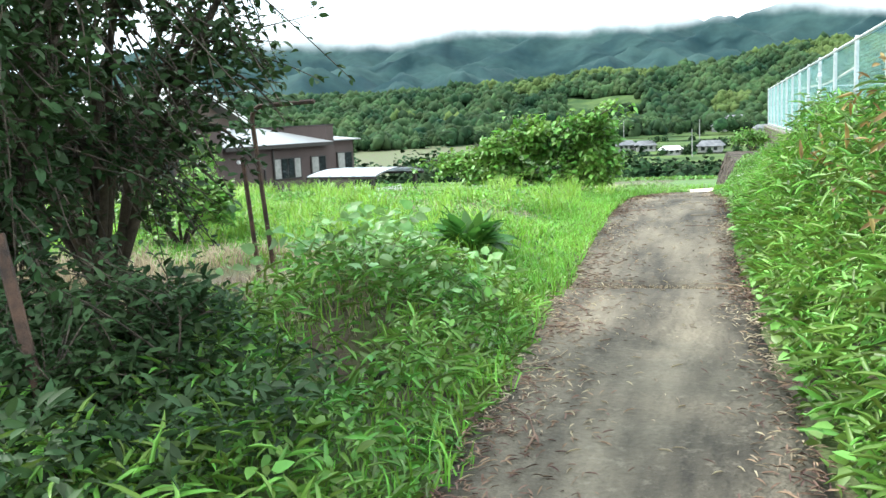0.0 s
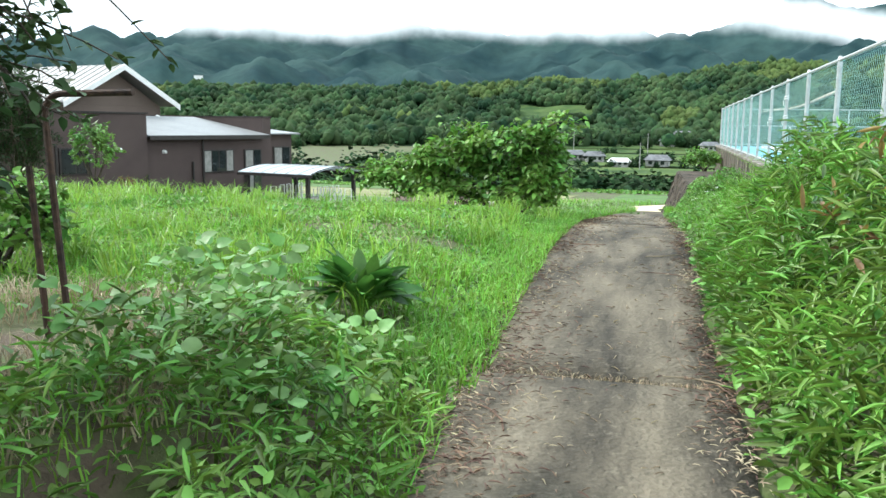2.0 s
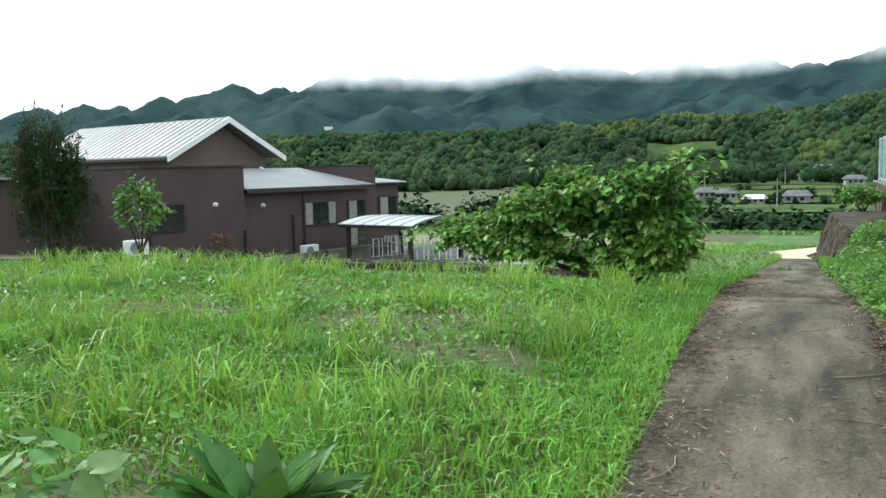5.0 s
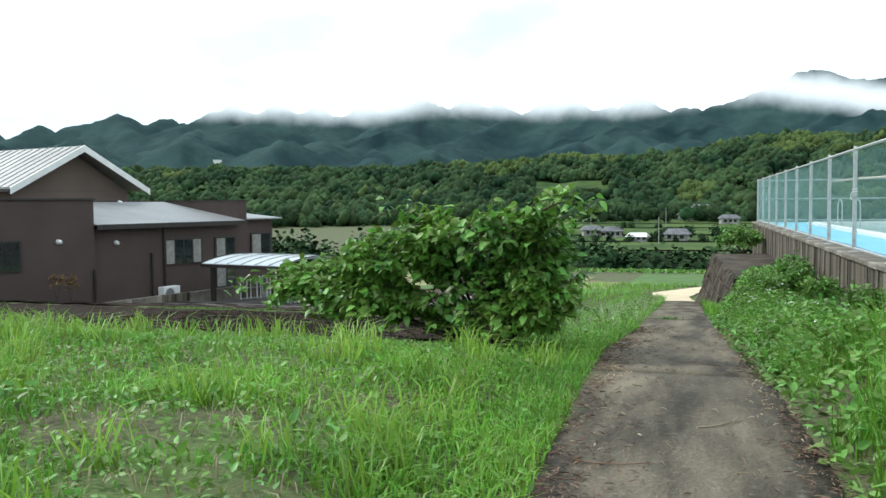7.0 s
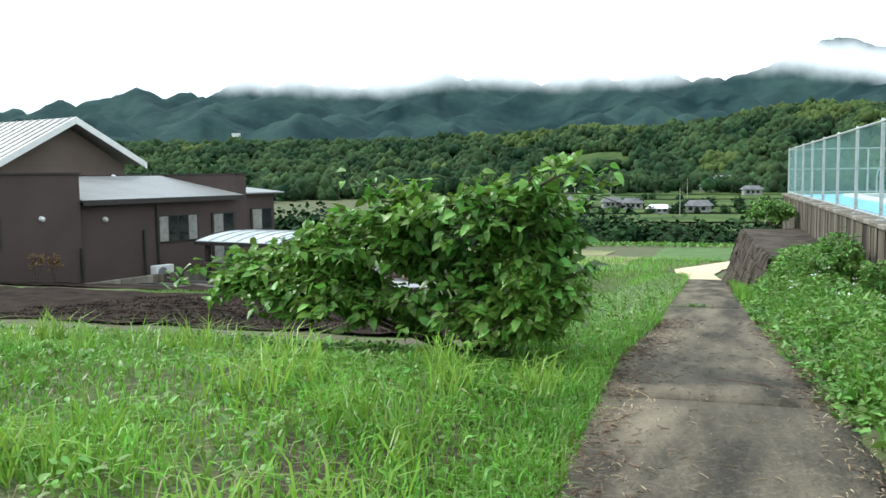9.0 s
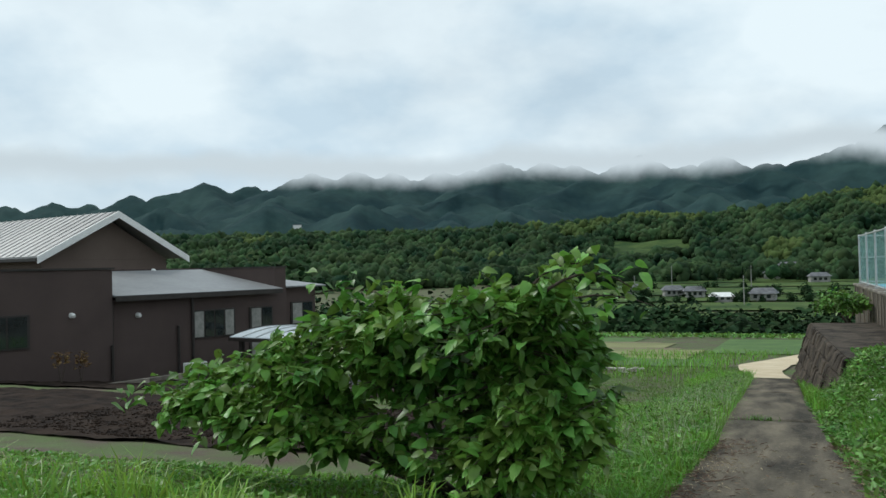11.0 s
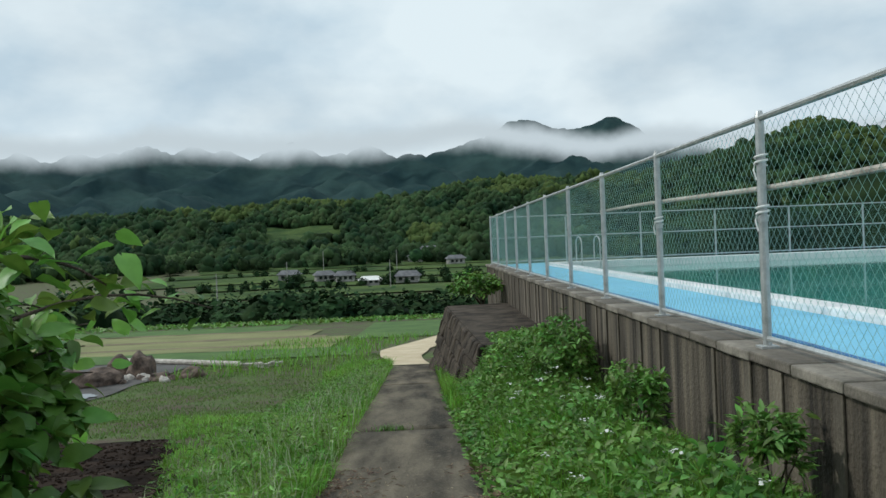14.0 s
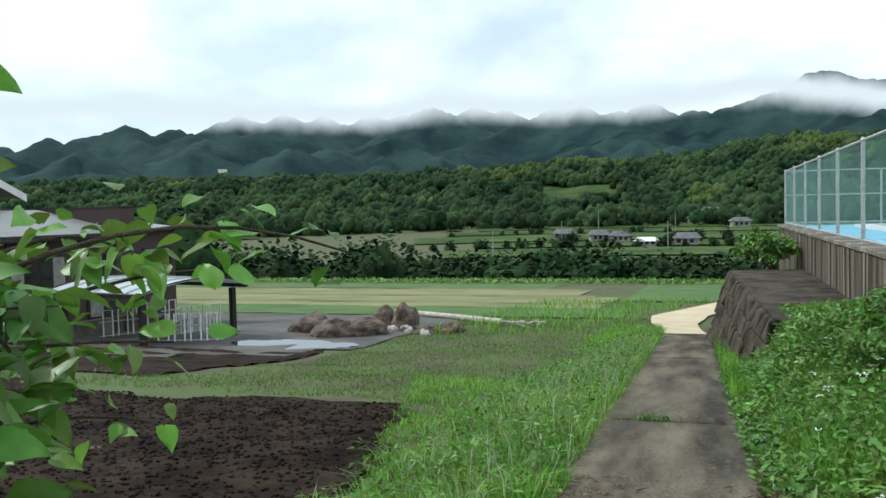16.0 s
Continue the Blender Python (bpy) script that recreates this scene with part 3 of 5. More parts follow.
def make_cones(n, seed):
    rnd_, out = random.Random(seed), []
    for t0 in np.arange(-74, 84, 2.4):
        t1, r1 = t0 + rnd_.uniform(-0.8, 0.8), rnd_.uniform(2600, 2800)
        out.append((-math.sin(radians(t1)) * r1, math.cos(radians(t1)) * r1, float(ridge_top(t1)) * rnd_.uniform(0.93, 1.06), rnd_.uniform(0, 6), rnd_.choice((3, 4, 5))))
    out.append((-math.sin(radians(17.3)) * 2800, math.cos(radians(17.3)) * 2800, 334, 1.0, 4))
    for k in range(n):
        t1, f = rnd_.uniform(-74, 84), rnd_.uniform(0.12, 0.85)
        r1 = 1250 + 1350 * f
        out.append((-math.sin(radians(t1)) * r1, math.cos(radians(t1)) * r1, float(ridge_top(t1)) * (0.12 + 0.72 * f) * rnd_.uniform(0.7, 1.1), rnd_.uniform(0, 6), rnd_.choice((3, 4, 5))))
    return out


CONES = make_cones(150, 11)


def mount_z(t, r):
    z = peaks_z(t, r, CONES, 0.42)
    return z + 9 * bumps(t * 30, r, 90.0, 2) + 4 * bumps(t * 45, r, 34.0, 1) - 260 * smooth01(3000, 3500, r)


def high_z(t, r):
    top = np.interp(t, [-24, -19, -16, -14, -12.7, -11.3, -10, -8.5, -7, -6, -4.6, -2.5, 4], [240, 360, 450, 530, 562, 530, 515, 550, 600, 590, 500, 330, 150])
    rel = fractal(t, r, 420.0, 8.0)
    return -50 + (top + 60) * smooth01(2900, 4000, r) * (0.86 + 0.16 * rel) - 200 * smooth01(4050, 4600, r)


polar("hill", np.arange(-72, 82, 0.5), np.arange(440, 1320, 20), hill_z, M_FOREST, "wooded hill across the valley", "hill")
# both ridges take their haze from the blue-tinted forest colour
polar("mountain", np.arange(-75, 85, 0.25), np.arange(1100, 3520, 34), mount_z, M_HAZED_MOUNT, "dark forested mountain ridge under cloud", "mountain")
polar("high_mountain", np.arange(-26, 8, 0.2), np.arange(3100, 4650, 50), high_z, M_HAZED_MOUNT, "higher peak showing through a gap in the cloud", "mountain")
tt = np.radians(np.arange(-80, 90, 2.0))
V = np.concatenate([np.stack([-np.sin(tt) * 2300, np.cos(tt) * 2300, np.full(len(tt), z)], 1) for z in (100, 700)])
nT = len(tt)
F = [(i, i + 1, i + 1 + nT, i + nT) for i in range(nT - 1)]
tagged(put_np("cloud_backdrop", V, F, M_CLOUD, None, True), "low white cloud lying along the mountain ridge", "cloud", "", "structure")


def polar_pts(n, t0, t1, r0, r1):
    t, r = RNG.uniform(t0, t1, n), np.sqrt(RNG.uniform(r0 ** 2, r1 ** 2, n))
    return t, r, -np.sin(np.radians(t)) * r, np.cos(np.radians(t)) * r


t, r, X, Y = polar_pts(9000, -36, 60, 452, 850)
clear = ((np.abs(t - 7.6) < 2.5) & (np.abs(r - 610) < 46)) | ((r < 490) & (bumps(t, r / 20, 4.0) > 0.2))
bam = (bumps(t, r / 22, 6.5, 1.3) + 0.5 * smooth01(620, 760, r) * (1 - smooth01(6, 14, t)) + RNG.normal(0, 0.05, len(t)) > 0.6) & (r > 520) & (t < 34)
rad = RNG.uniform(3.0, 7.5, len(t))
for nm, sel, mt, tl, lab in (("hill_forest", ~clear & ~bam, M_FOREST, 1.15, "dense mixed forest on the hillside"), ("bamboo_forest", ~clear & bam, M_BAMHILL, 1.2, "yellowish bamboo grove on the hillside")):
    P = np.stack([X, Y, hill_z(t, r) + rad * 0.5], 1)[sel]
    tagged(lumpy(nm, P, rad[sel], tl, 11, mt), lab, "forest", "", "stuff")
polar("hill_meadow", np.arange(5.2, 10.2, 0.4), np.arange(570, 656, 10), lambda t_, r_: hill_z(t_, r_) + 1.5, M_VALLEY, "light green meadow on the wooded hillside", "meadow")
for i, (a, b, r0, r1, m_) in enumerate([(-6, 20, 190, 226, M_VALLEY), (-8, 19, 234, 262, M_VALLEY), (-8, 17, 272, 312, M_VALLEY), (-10, 16, 322, 352, M_VALLEY), (-10, 19, 358, 396, M_VALLEY), (-8, 18, 402, 428, M_VALLEY), (-12, 16, 434, 466, M_VALLEY)]):
    polar("valley_field_%d" % (i + 1), np.arange(a, b, 2.0), np.linspace(r0, r1, 5), lambda t_, r_: ground_z(-np.sin(np.radians(t_)) * r_, np.cos(np.radians(t_)) * r_) + 0.5, m_, "green field on the valley floor", "field")


def grove(n, t0, t1, r0, r1, rad0, rad1, label, per=90):
    t, r, X, Y = polar_pts(n, t0, t1, r0, r1)
    rd = RNG.uniform(rad0, rad1, n)
    P = np.stack([X, Y, ground_z(X, Y) + rd * 0.8], 1)
    ob = thing("grove", (0, 0, 0), label, "trees", "", "stuff")
    crowns("foliage_core", P, rd * 0.62, 1.1, ICO2, M_NEARTREE, 0.3, ob)
    leafy_crown("foliage", P, rd, 1.15, per * 3, 0.75, M_NEARTREE, ob)


grove(190, -7, 20, 110, 146, 2.2, 4.3, "dark row of trees below the terrace fields")
grove(130, 17, 52, 105, 150, 3.4, 5.8, "dark wood at the foot of the terrace", 110)
grove(26, -7, 19, 114, 150, 3.4, 5.2, "taller trees standing in the dark row", 100)
grove(60, 8, 20, 150, 180, 2.2, 3.8, "dark clump of trees at the valley edge", 80)
grove(22, -6, 17, 228, 233, 0.8, 1.7, "hedge trees between valley fields", 40)
grove(26, -2, 19, 314, 321, 1.0, 2.2, "trees between valley fields", 40)
grove(24, -8, 10, 340, 357, 1.2, 2.8, "trees round the valley houses", 50)
grove(16, -8, 16, 398, 401, 0.9, 1.8, "low hedge between valley fields", 40)
grove(70, -10, 40, 440, 475, 2.5, 5.5, "trees at the foot of the hill", 60)
grove(60, -60, -14, 90, 150, 4, 8, "trees behind the pool", 90)


def far_house(t, r, wid, dep, hgt, roof_h, wall_m, roof_m, turn, label):
    x, y = -math.sin(radians(t)) * r, math.cos(radians(t)) * r
    ob = thing("house", (x, y, float(ground_z(x, y)) + 0.3, 0, 0, t + turn), label, "house", "houses in the valley")
    part("wall", box((-wid / 2, -dep / 2, 0), (wid / 2, dep / 2, hgt)), wall_m, ob)
    bm = bmesh.new()
    o = 0.8
    q = [bm.verts.new(v) for v in [(-wid / 2 - o, -dep / 2 - o, hgt), (wid / 2 + o, -dep / 2 - o, hgt), (wid / 2 + o, dep / 2 + o, hgt), (-wid / 2 - o, dep / 2 + o, hgt), (-wid / 2 * 0.8, 0, hgt + roof_h), (wid / 2 * 0.8, 0, hgt + roof_h)]]
    for f in ((0, 1, 5, 4), (2, 3, 4, 5), (1, 2, 5), (3, 0, 4), (3, 2, 1, 0)):
        bm.faces.new([q[k] for k in f])
    part("roof", bm, roof_m, ob)
    for k in range(3):
        part("window", box((-wid * 0.36 + k * wid * 0.27, -dep / 2 - 0.06, 0.9), (-wid * 0.36 + k * wid * 0.27 + wid * 0.16, -dep / 2 + 0.02, 2.1)), M_GLASS, ob)


far_house(3.3, 318, 7.0, 6, 1.9, 1.4, M_PLASTER, M_WHITE, 6, "low farm building with a bright pale roof")
far_house(0.9, 326, 8.0, 6, 2.4, 2.0, M_PLASTER, M_TILE, -8, "farmhouse with a dark grey tiled roof")
far_house(-0.3, 462, 19, 8, 3.0, 1.8, M_PLASTER, M_TILE, 0, "large pale house with a grey roof")
far_house(-0.5, 472, 9, 7, 6.2, 1.6, M_PLASTER, M_TILE, 0, "upper storey wing of the large house")
far_house(-2.2, 430, 8, 6, 2.6, 1.8, M_PLASTER, M_TILE, 12, "house with a pale front among trees")
far_house(6.2, 352, 7, 6, 2.4, 1.8, M_PLASTER, M_TILE, 10, "farmhouse with a dark roof")
far_house(8.4, 366, 8, 6, 2.4, 1.8, M_PLASTER, M_TILE, -10, "small farmhouse with a dark roof")
far_house(4.9, 345, 7, 6, 2.4, 1.8, M_PLASTER, M_TILE, 4, "farmhouse with a dark roof")
ob = thing("hill_building", (-535 * 0.8, 900 * 0.8, 44, 0, 0, 31), "white building high on the wooded hill", "building")
part("wall", box((-4, -2.5, -3), (4, 2.5, 0.4)), M_WHITE, ob)
part("roof", box((-4.3, -2.8, 0.4), (4.3, 2.8, 0.8)), M_ROOF2, ob)
for t_, r_ in ((12.5, 235), (8.5, 330), (2.0, 300), (1.6, 400), (6.3, 420)):
    x, y = -math.sin(radians(t_)) * r_, math.cos(radians(t_)) * r_
    ob = thing("utility_pole", (x, y, float(ground_z(x, y))), "grey concrete utility pole in the valley", "pole", "utility poles")
    part("pole", tube(bmesh.new(), [(0, 0, -0.5), (0, 0, 9.5)], 0.2, 8, 0.13), M_PLASTER, ob)
    part("crossarm", box((-0.9, -0.06, 8.6), (0.9, 0.06, 8.75)), M_DARK, ob)

# ---- pool, wall, fence ----
WX = 2.75
wall = tagged(new("pool_wall"), "stained concrete retaining wall of the raised swimming pool", "wall", "", "structure")
for k in range(15):
    y0 = 8.0 + k * 2.5
    part("panel", box((WX - 0.14, y0 + 0.006, -2.3), (WX + 0.2, y0 + 2.494, 0.975), 0.012), M_WALL, wall)
    for dy in (0.45 + 0.3 * math.sin(k * 2.9), 1.3 + 0.32 * math.sin(k * 5.3 + 1), 2.1 + 0.25 * math.sin(k * 4.1 + 2)):
        wid = 0.06 + 0.04 * math.sin(k * 3.7 + dy * 5)
        part("pilaster", box((WX - 0.158, y0 + dy - wid, -2.3), (WX - 0.142, y0 + dy + wid, 0.97), 0.005), M_RIB, wall)
part("end_wall", box((WX + 0.21, 45.3, -2.5), (24.0, 45.5, 0.93)), M_WALL, wall)
part("near_wall", box((WX + 0.21, 8.0, -0.5), (24.0, 8.2, 0.93)), M_WALL, wall)
cop = tagged(new("coping"), "worn concrete coping blocks along the pool wall, sunlit spots as paler blocks", "coping", "", "structure")
cope_me = None
for k in range(60):
    y0 = 8.0 + k * 0.625
    if cope_me is None:
        o_ = part("coping_block", box((-0.18, 0.006, 0.0), (0.22, 0.619, 0.068), 0.012), M_COPE, cop)
        cope_me = o_.data
    else:
        if k == 1:
            # some blocks use the paler copy as bright spots of sun
            pale_me = cope_me.copy()
            pale_me.materials[0] = M_COPE_LIT
        o_ = new("coping_block", pale_me if k % 2 and k % 5 else cope_me)
        o_.parent = cop
    o_.location = (WX, y0, 0.98 + 0.004 * math.sin(k * 2.1))
PX0, PX1, PYA, PYB = 4.5, 20.0, 13.0, 42.4
deck = tagged(new("pool_deck"), "light blue painted pool deck", "deck", "", "structure")
for lo, hi in (((WX + 0.23, 8.21, 0.7), (PX0 - 0.31, 45.29, 1.02)), ((PX1 + 0.31, 8.21, 0.7), (23.9, 45.29, 1.02)), ((PX0 - 0.3, 8.21, 0.7), (PX1 + 0.3, PYA - 0.31, 1.02)), ((PX0 - 0.3, PYB + 0.31, 0.7), (PX1 + 0.3, 45.29, 1.02))):
    part("deck_slab", box(lo, hi), M_DECK, deck)
rim = tagged(new("pool_rim"), "white raised rim round the pool", "rim", "", "structure")
for lo, hi in (((PX0 - 0.3, PYA - 0.3, 0.75), (PX0, PYB + 0.3, 1.1)), ((PX1, PYA - 0.3, 0.75), (PX1 + 0.3, PYB + 0.3, 1.1)), ((PX0 + 0.003, PYA - 0.3, 0.75), (PX1 - 0.003, PYA, 1.1)), ((PX0 + 0.003, PYB, 0.75), (PX1 - 0.003, PYB + 0.3, 1.1))):
    part("rim_side", box(lo, hi, 0.02), M_PWHITE, rim)
basin = tagged(new("pool_basin"), "green-blue painted pool basin", "basin", "", "structure")
part("floor", box((PX0 - 0.2, PYA - 0.2, -0.5), (PX1 + 0.2, PYB + 0.2, -0.3)), M_PINT, basin)
for lo, hi in (((PX0 - 0.2, PYA, -0.3), (PX0 + 0.02, PYB, 0.745)), ((PX1 - 0.02, PYA, -0.3), (PX1 + 0.2, PYB, 0.745)), ((PX0 + 0.03, PYB - 0.02, -0.3), (PX1 - 0.03, PYB + 0.2, 0.745)), ((PX0 + 0.03, PYA - 0.2, -0.3), (PX1 - 0.03, PYA + 0.02, 0.745))):
    part("side", box(lo, hi), M_PINT, basin)
wat = grid("pool_water", np.linspace(PX0 + 0.02, PX1 - 0.02, 3), np.linspace(PYA + 0.02, PYB - 0.02, 3), lambda x, y: x * 0 + 0.9, M_WATER, label="calm turquoise pool water", category="water")
wat.visible_shadow = False


def wire_panel(length, z0, z1, pitch=0.046, r=0.0016):
    """Chain-link mesh: interlocked zigzag wires as thin three-sided rods."""
    cols, rows = int(length / pitch), int((z1 - z0) / pitch)
    V, F = [], []
    ring = [(0, r), (r * 0.87, -r * 0.5), (-r * 0.87, -r * 0.5)]
    for c in range(cols + 1):
        base = c * pitch
        k0 = len(V)
        for i in range(rows + 1):
            y = base + (0.52 if (i + c) % 2 else -0.52) * pitch
            y = min(max(y, 0), length)
            z = z0 + i * (z1 - z0) / rows
            off = 0.0016 if i % 2 else -0.0016
            for a, b in ring:
                V.append((a + off, y + b, z))
        for i in range(rows):
            for s in range(3):
                a, b = k0 + i * 3 + s, k0 + i * 3 + (s + 1) % 3
                F.append((a, b, b + 3, a + 3))
    return V, F


ZB, ZT = 1.05, 2.585
fence = thing("chain_link_fence", (WX, 45.0, ZB), "galvanised chain-link fence on the pool wall", "fence")
zt = ZT - ZB
panel_me = mesh_np("mesh_panel", *wire_panel(2.5, 0.06, zt - 0.02), M_WIRE)
post_bm = tube(bmesh.new(), [(0, 0, 0), (0, 0, zt + 0.01)], 0.03, 10)
post_me = None
for k in range(14):
    y = -2.5 * k
    if post_me is None:
        o_ = part("post", post_bm, M_GALV, fence, smooth=False)
        post_me = o_.data
    else:
        o_ = new("post", post_me)
        o_.parent = fence
        o_.location = (0, y, 0)
    cap_ = part("post_cap", tube(bmesh.new(), [(0, y, zt + 0.005), (0, y, zt + 0.05)], 0.034, 10, 0.02), M_GALV, fence)
    part("base_plate", box((-0.06, y - 0.06, -0.008), (0.06, y + 0.06, 0.012), 0.003), M_GALV, fence)
    part("clamp", tube(bmesh.new(), [(0, y, zt * 0.55), (0, y, zt * 0.55 + 0.035)], 0.036, 10), M_GALV, fence)
    if k < 13:
        o_ = new("mesh_panel", panel_me)
        o_.parent = fence
        o_.location = (0.034, y - 2.5, 0)
        part("top_rail", tube(bmesh.new(), [(0, y - 0.03, zt), (0, y - 2.47, zt)], 0.023, 8), M_GALV, fence)
        part("bottom_rail", tube(bmesh.new(), [(0.0, y - 0.03, 0.06), (0.0, y - 2.47, 0.06)], 0.019, 8), M_GALV, fence)
end_f = thing("end_fence", (WX, 45.0, ZB), "chain-link fence across the far end of the pool", "fence")
for k in range(9):
    x = 2.5 * k
    if k:
        part("post", tube(bmesh.new(), [(x, 0, 0), (x, 0, zt)], 0.03, 8), M_GALV, end_f)
    if k < 8:
        o_ = new("mesh_panel", panel_me)
        o_.parent = end_f
        o_.matrix_local = pose(x + 2.5, 0.034, 0, 0, 0, 90)
        for z in (0.06, zt * 0.55, zt):
            part("rail", tube(bmesh.new(), [(x + 0.03, 0, z), (x + 2.47, 0, z)], 0.02, 8), M_GALV, end_f)
side_f = thing("side_fence", (23.0, 45.0, ZB - 0.03), "chain-link fence along the far side of the pool", "fence")
for k in range(14):
    y = -2.5 * k
    part("post", tube(bmesh.new(), [(0, y, 0), (0, y, zt)], 0.03, 8), M_GALV, side_f)
    if k < 13:
        for z in (0.06, zt * 0.55, zt):
            part("rail", tube(bmesh.new(), [(0, y - 0.03, z), (0, y - 2.47, z)], 0.02, 8), M_GALV, side_f)

pole = thing("bamboo_pole", (WX + 0.057, 0, 0), "long pale bamboo pole lashed to the fence", "pole")
bm = bmesh.new()
pts = [(0, y, 2.13 + 0.02 * math.sin(y * 0.8) + 0.0022 * (y - 24) ** 2) for y in np.linspace(17.8, 27.9, 30)]
tube(bm, pts, 0.024, 8, 0.017)
part("cane", bm, M_PALE, pole)
for y, z in ((22.5, 2.27), (22.5, 1.93), (25.0, 1.93)):
    tie = thing("rope_tie", (WX, y, z), "white rope tied round a fence post", "rope", "rope ties")
    bm = bmesh.new()
    tube(bm, [(0.04 * math.cos(a), 0.04 * math.sin(a), 0.006 * a) for a in np.linspace(0, 12, 30)], 0.008, 6)
    tube(bm, [(-0.04, 0, 0.02), (-0.06, -0.02, -0.03), (-0.05, -0.04, -0.1)], 0.006, 5)
    part("rope", bm, M_WHITE, tie)
lad = thing("pool_ladder", (5.2, 42.5, 1.02), "stainless steel pool ladder handrails", "ladder")
for dx in (0, 0.55):
    a = np.linspace(0, math.pi, 14)
    pts = [(dx, 0.45, 0)] + [(dx, 0.45 * math.cos(q) * 1.0, 0.6 + 0.22 * math.sin(q)) for q in a] + [(dx, -0.45, -0.1)]
    part("handrail", tube(bmesh.new(), pts, 0.022, 8), M_GALV, lad)
hose = thing("blue_hose", (WX + 0.28, 0, 1.04), "blue hose lying along the fence foot", "hose")
part("hose", tube(bmesh.new(), [(0.02 * math.sin(y * 1.7), y, 0.012) for y in np.linspace(14, 44, 80)], 0.014, 6), mat("blue_plastic", (0.03, 0.12, 0.3), (0.05, 0.18, 0.4), 5, 0.4), hose)

# stone retaining block beside the path
ret = tagged(new("stone_wall"), "low battered stone retaining wall beside the path", "wall", "", "structure")
A0, A1 = Vector((1.30, 30.0, 0)), Vector((1.0, 38.4, 0))
TOPZ = 0.24


def stone(u0, u1, z0, z1, seed):
    """One roughly squared face stone between two heights."""
    rnd = random.Random(seed)
    L = (A1 - A0).length
    d = (A1 - A0).normalized()
    nrm = Vector((-d.y, d.x, 0))
    bm = bmesh.new()
    q = []
    for dep in (0.0, 0.3):
        for u, z in ((u0, z0), (u1, z0), (u1, z1), (u0, z1)):
            out = (TOPZ - z) * 0.3 - dep + (rnd.uniform(-0.03, 0.045) if dep == 0 else 0)
            e = 0.012
            q.append(bm.verts.new(A0 + d * (u + (e if u == u0 else -e) + rnd.uniform(-0.02, 0.02)) + nrm * out + Vector((0, 0, z + (e if z == z0 else -e) + rnd.uniform(-0.015, 0.015)))))
    for f in ((0, 1, 2, 3), (7, 6, 5, 4), (0, 4, 5, 1), (1, 5, 6, 2), (2, 6, 7, 3), (3, 7, 4, 0)):
        bm.faces.new([q[k] for k in f])
    bmesh.ops.recalc_face_normals(bm, faces=bm.faces)
    bmesh.ops.bevel(bm, geom=list(bm.edges), offset=0.025, segments=1, affect="EDGES")
    return bm


rnd = random.Random(4)
for row in range(6):
    z0 = -1.65 + row * 0.31
    u = -0.2 * (row % 2)
    while u < 8.4:
        w_ = rnd.uniform(0.4, 0.75)
        part("stone", stone(max(u, 0), min(u + w_, 8.46), z0, z0 + 0.31, rnd.random()), M_STONE, ret)
        u += w_
bm = bmesh.new()
q = [bm.verts.new(v) for v in [(1.34, 30.0, 0.22), (2.58, 29.2, 0.22), (2.58, 38.6, 0.22), (1.02, 38.4, 0.22), (1.36, 30.0, -1.8), (2.58, 29.2, -1.8), (2.58, 38.6, -1.8), (1.04, 38.4, -1.8)]]
for f in ((0, 1, 2, 3), (4, 7, 6, 5), (0, 4, 5, 1), (1, 5, 6, 2), (2, 6, 7, 3), (3, 7, 4, 0)):
    bm.faces.new([q[k] for k in f])
part("top", bm, M_STONE, ret)

# ---- the brown building ----
HZ = -1.55
house = thing("building", (-18.28, 34.19, HZ, 0, 0, 76.43), "brown rendered low building with pale metal roofs", "building")


def hb(name, u0, u1, w0, w1, z0, z1, material, label="", bevel=0.0):
    return part(name, box((u0, w0, z0 - HZ), (u1, w1, z1 - HZ), bevel), material, house, label)


hb("wall", -4.2, -0.05, -0.25, 6.0, -1.9, 2.03, M_HOUSE, "tall parapet block")
hb("parapet_cap", -4.25, 0.0, -0.3, 6.05, 2.034, 2.09, M_DARK)
hb("wall", -0.046, 6.8, 0.0, 5.2, -1.9, 1.12, M_HOUSE)
hb("wall", -9.5, -4.204, 3.2, 9.0, -1.9, 1.75, M_HOUSE)
hb("side_roof", -9.7, -4.21, 2.9, 9.0, 1.754, 1.84, M_ROOF2)
hb("wall", 6.804, 7.35, 0.1, 8.0, -1.9, 2.0, M_HOUSE)
hb("parapet_cap", 6.78, 7.38, 0.06, 8.04, 2.004, 2.05, M_DARK)
hb("wall", 3.4, 6.8, 4.2, 8.0, 1.9, 2.05, M_HOUSE)
hb("wall", 7.354, 9.3, 0.5, 5.0, -1.9, 1.25, M_HOUSE)


def slant(name, pts, thick, material, label=""):
    bm = bmesh.new()
    top = [bm.verts.new((u, w, z - HZ)) for u, w, z in pts]
    low = [bm.verts.new((u, w, z - HZ - thick)) for u, w, z in pts]
    n = len(pts)
    bm.faces.new(top)
    bm.faces.new(low[::-1])
    for k in range(n):
        bm.faces.new((top[k], low[k], low[(k + 1) % n], top[(k + 1) % n]))
    return part(name, bm, material, house, label)


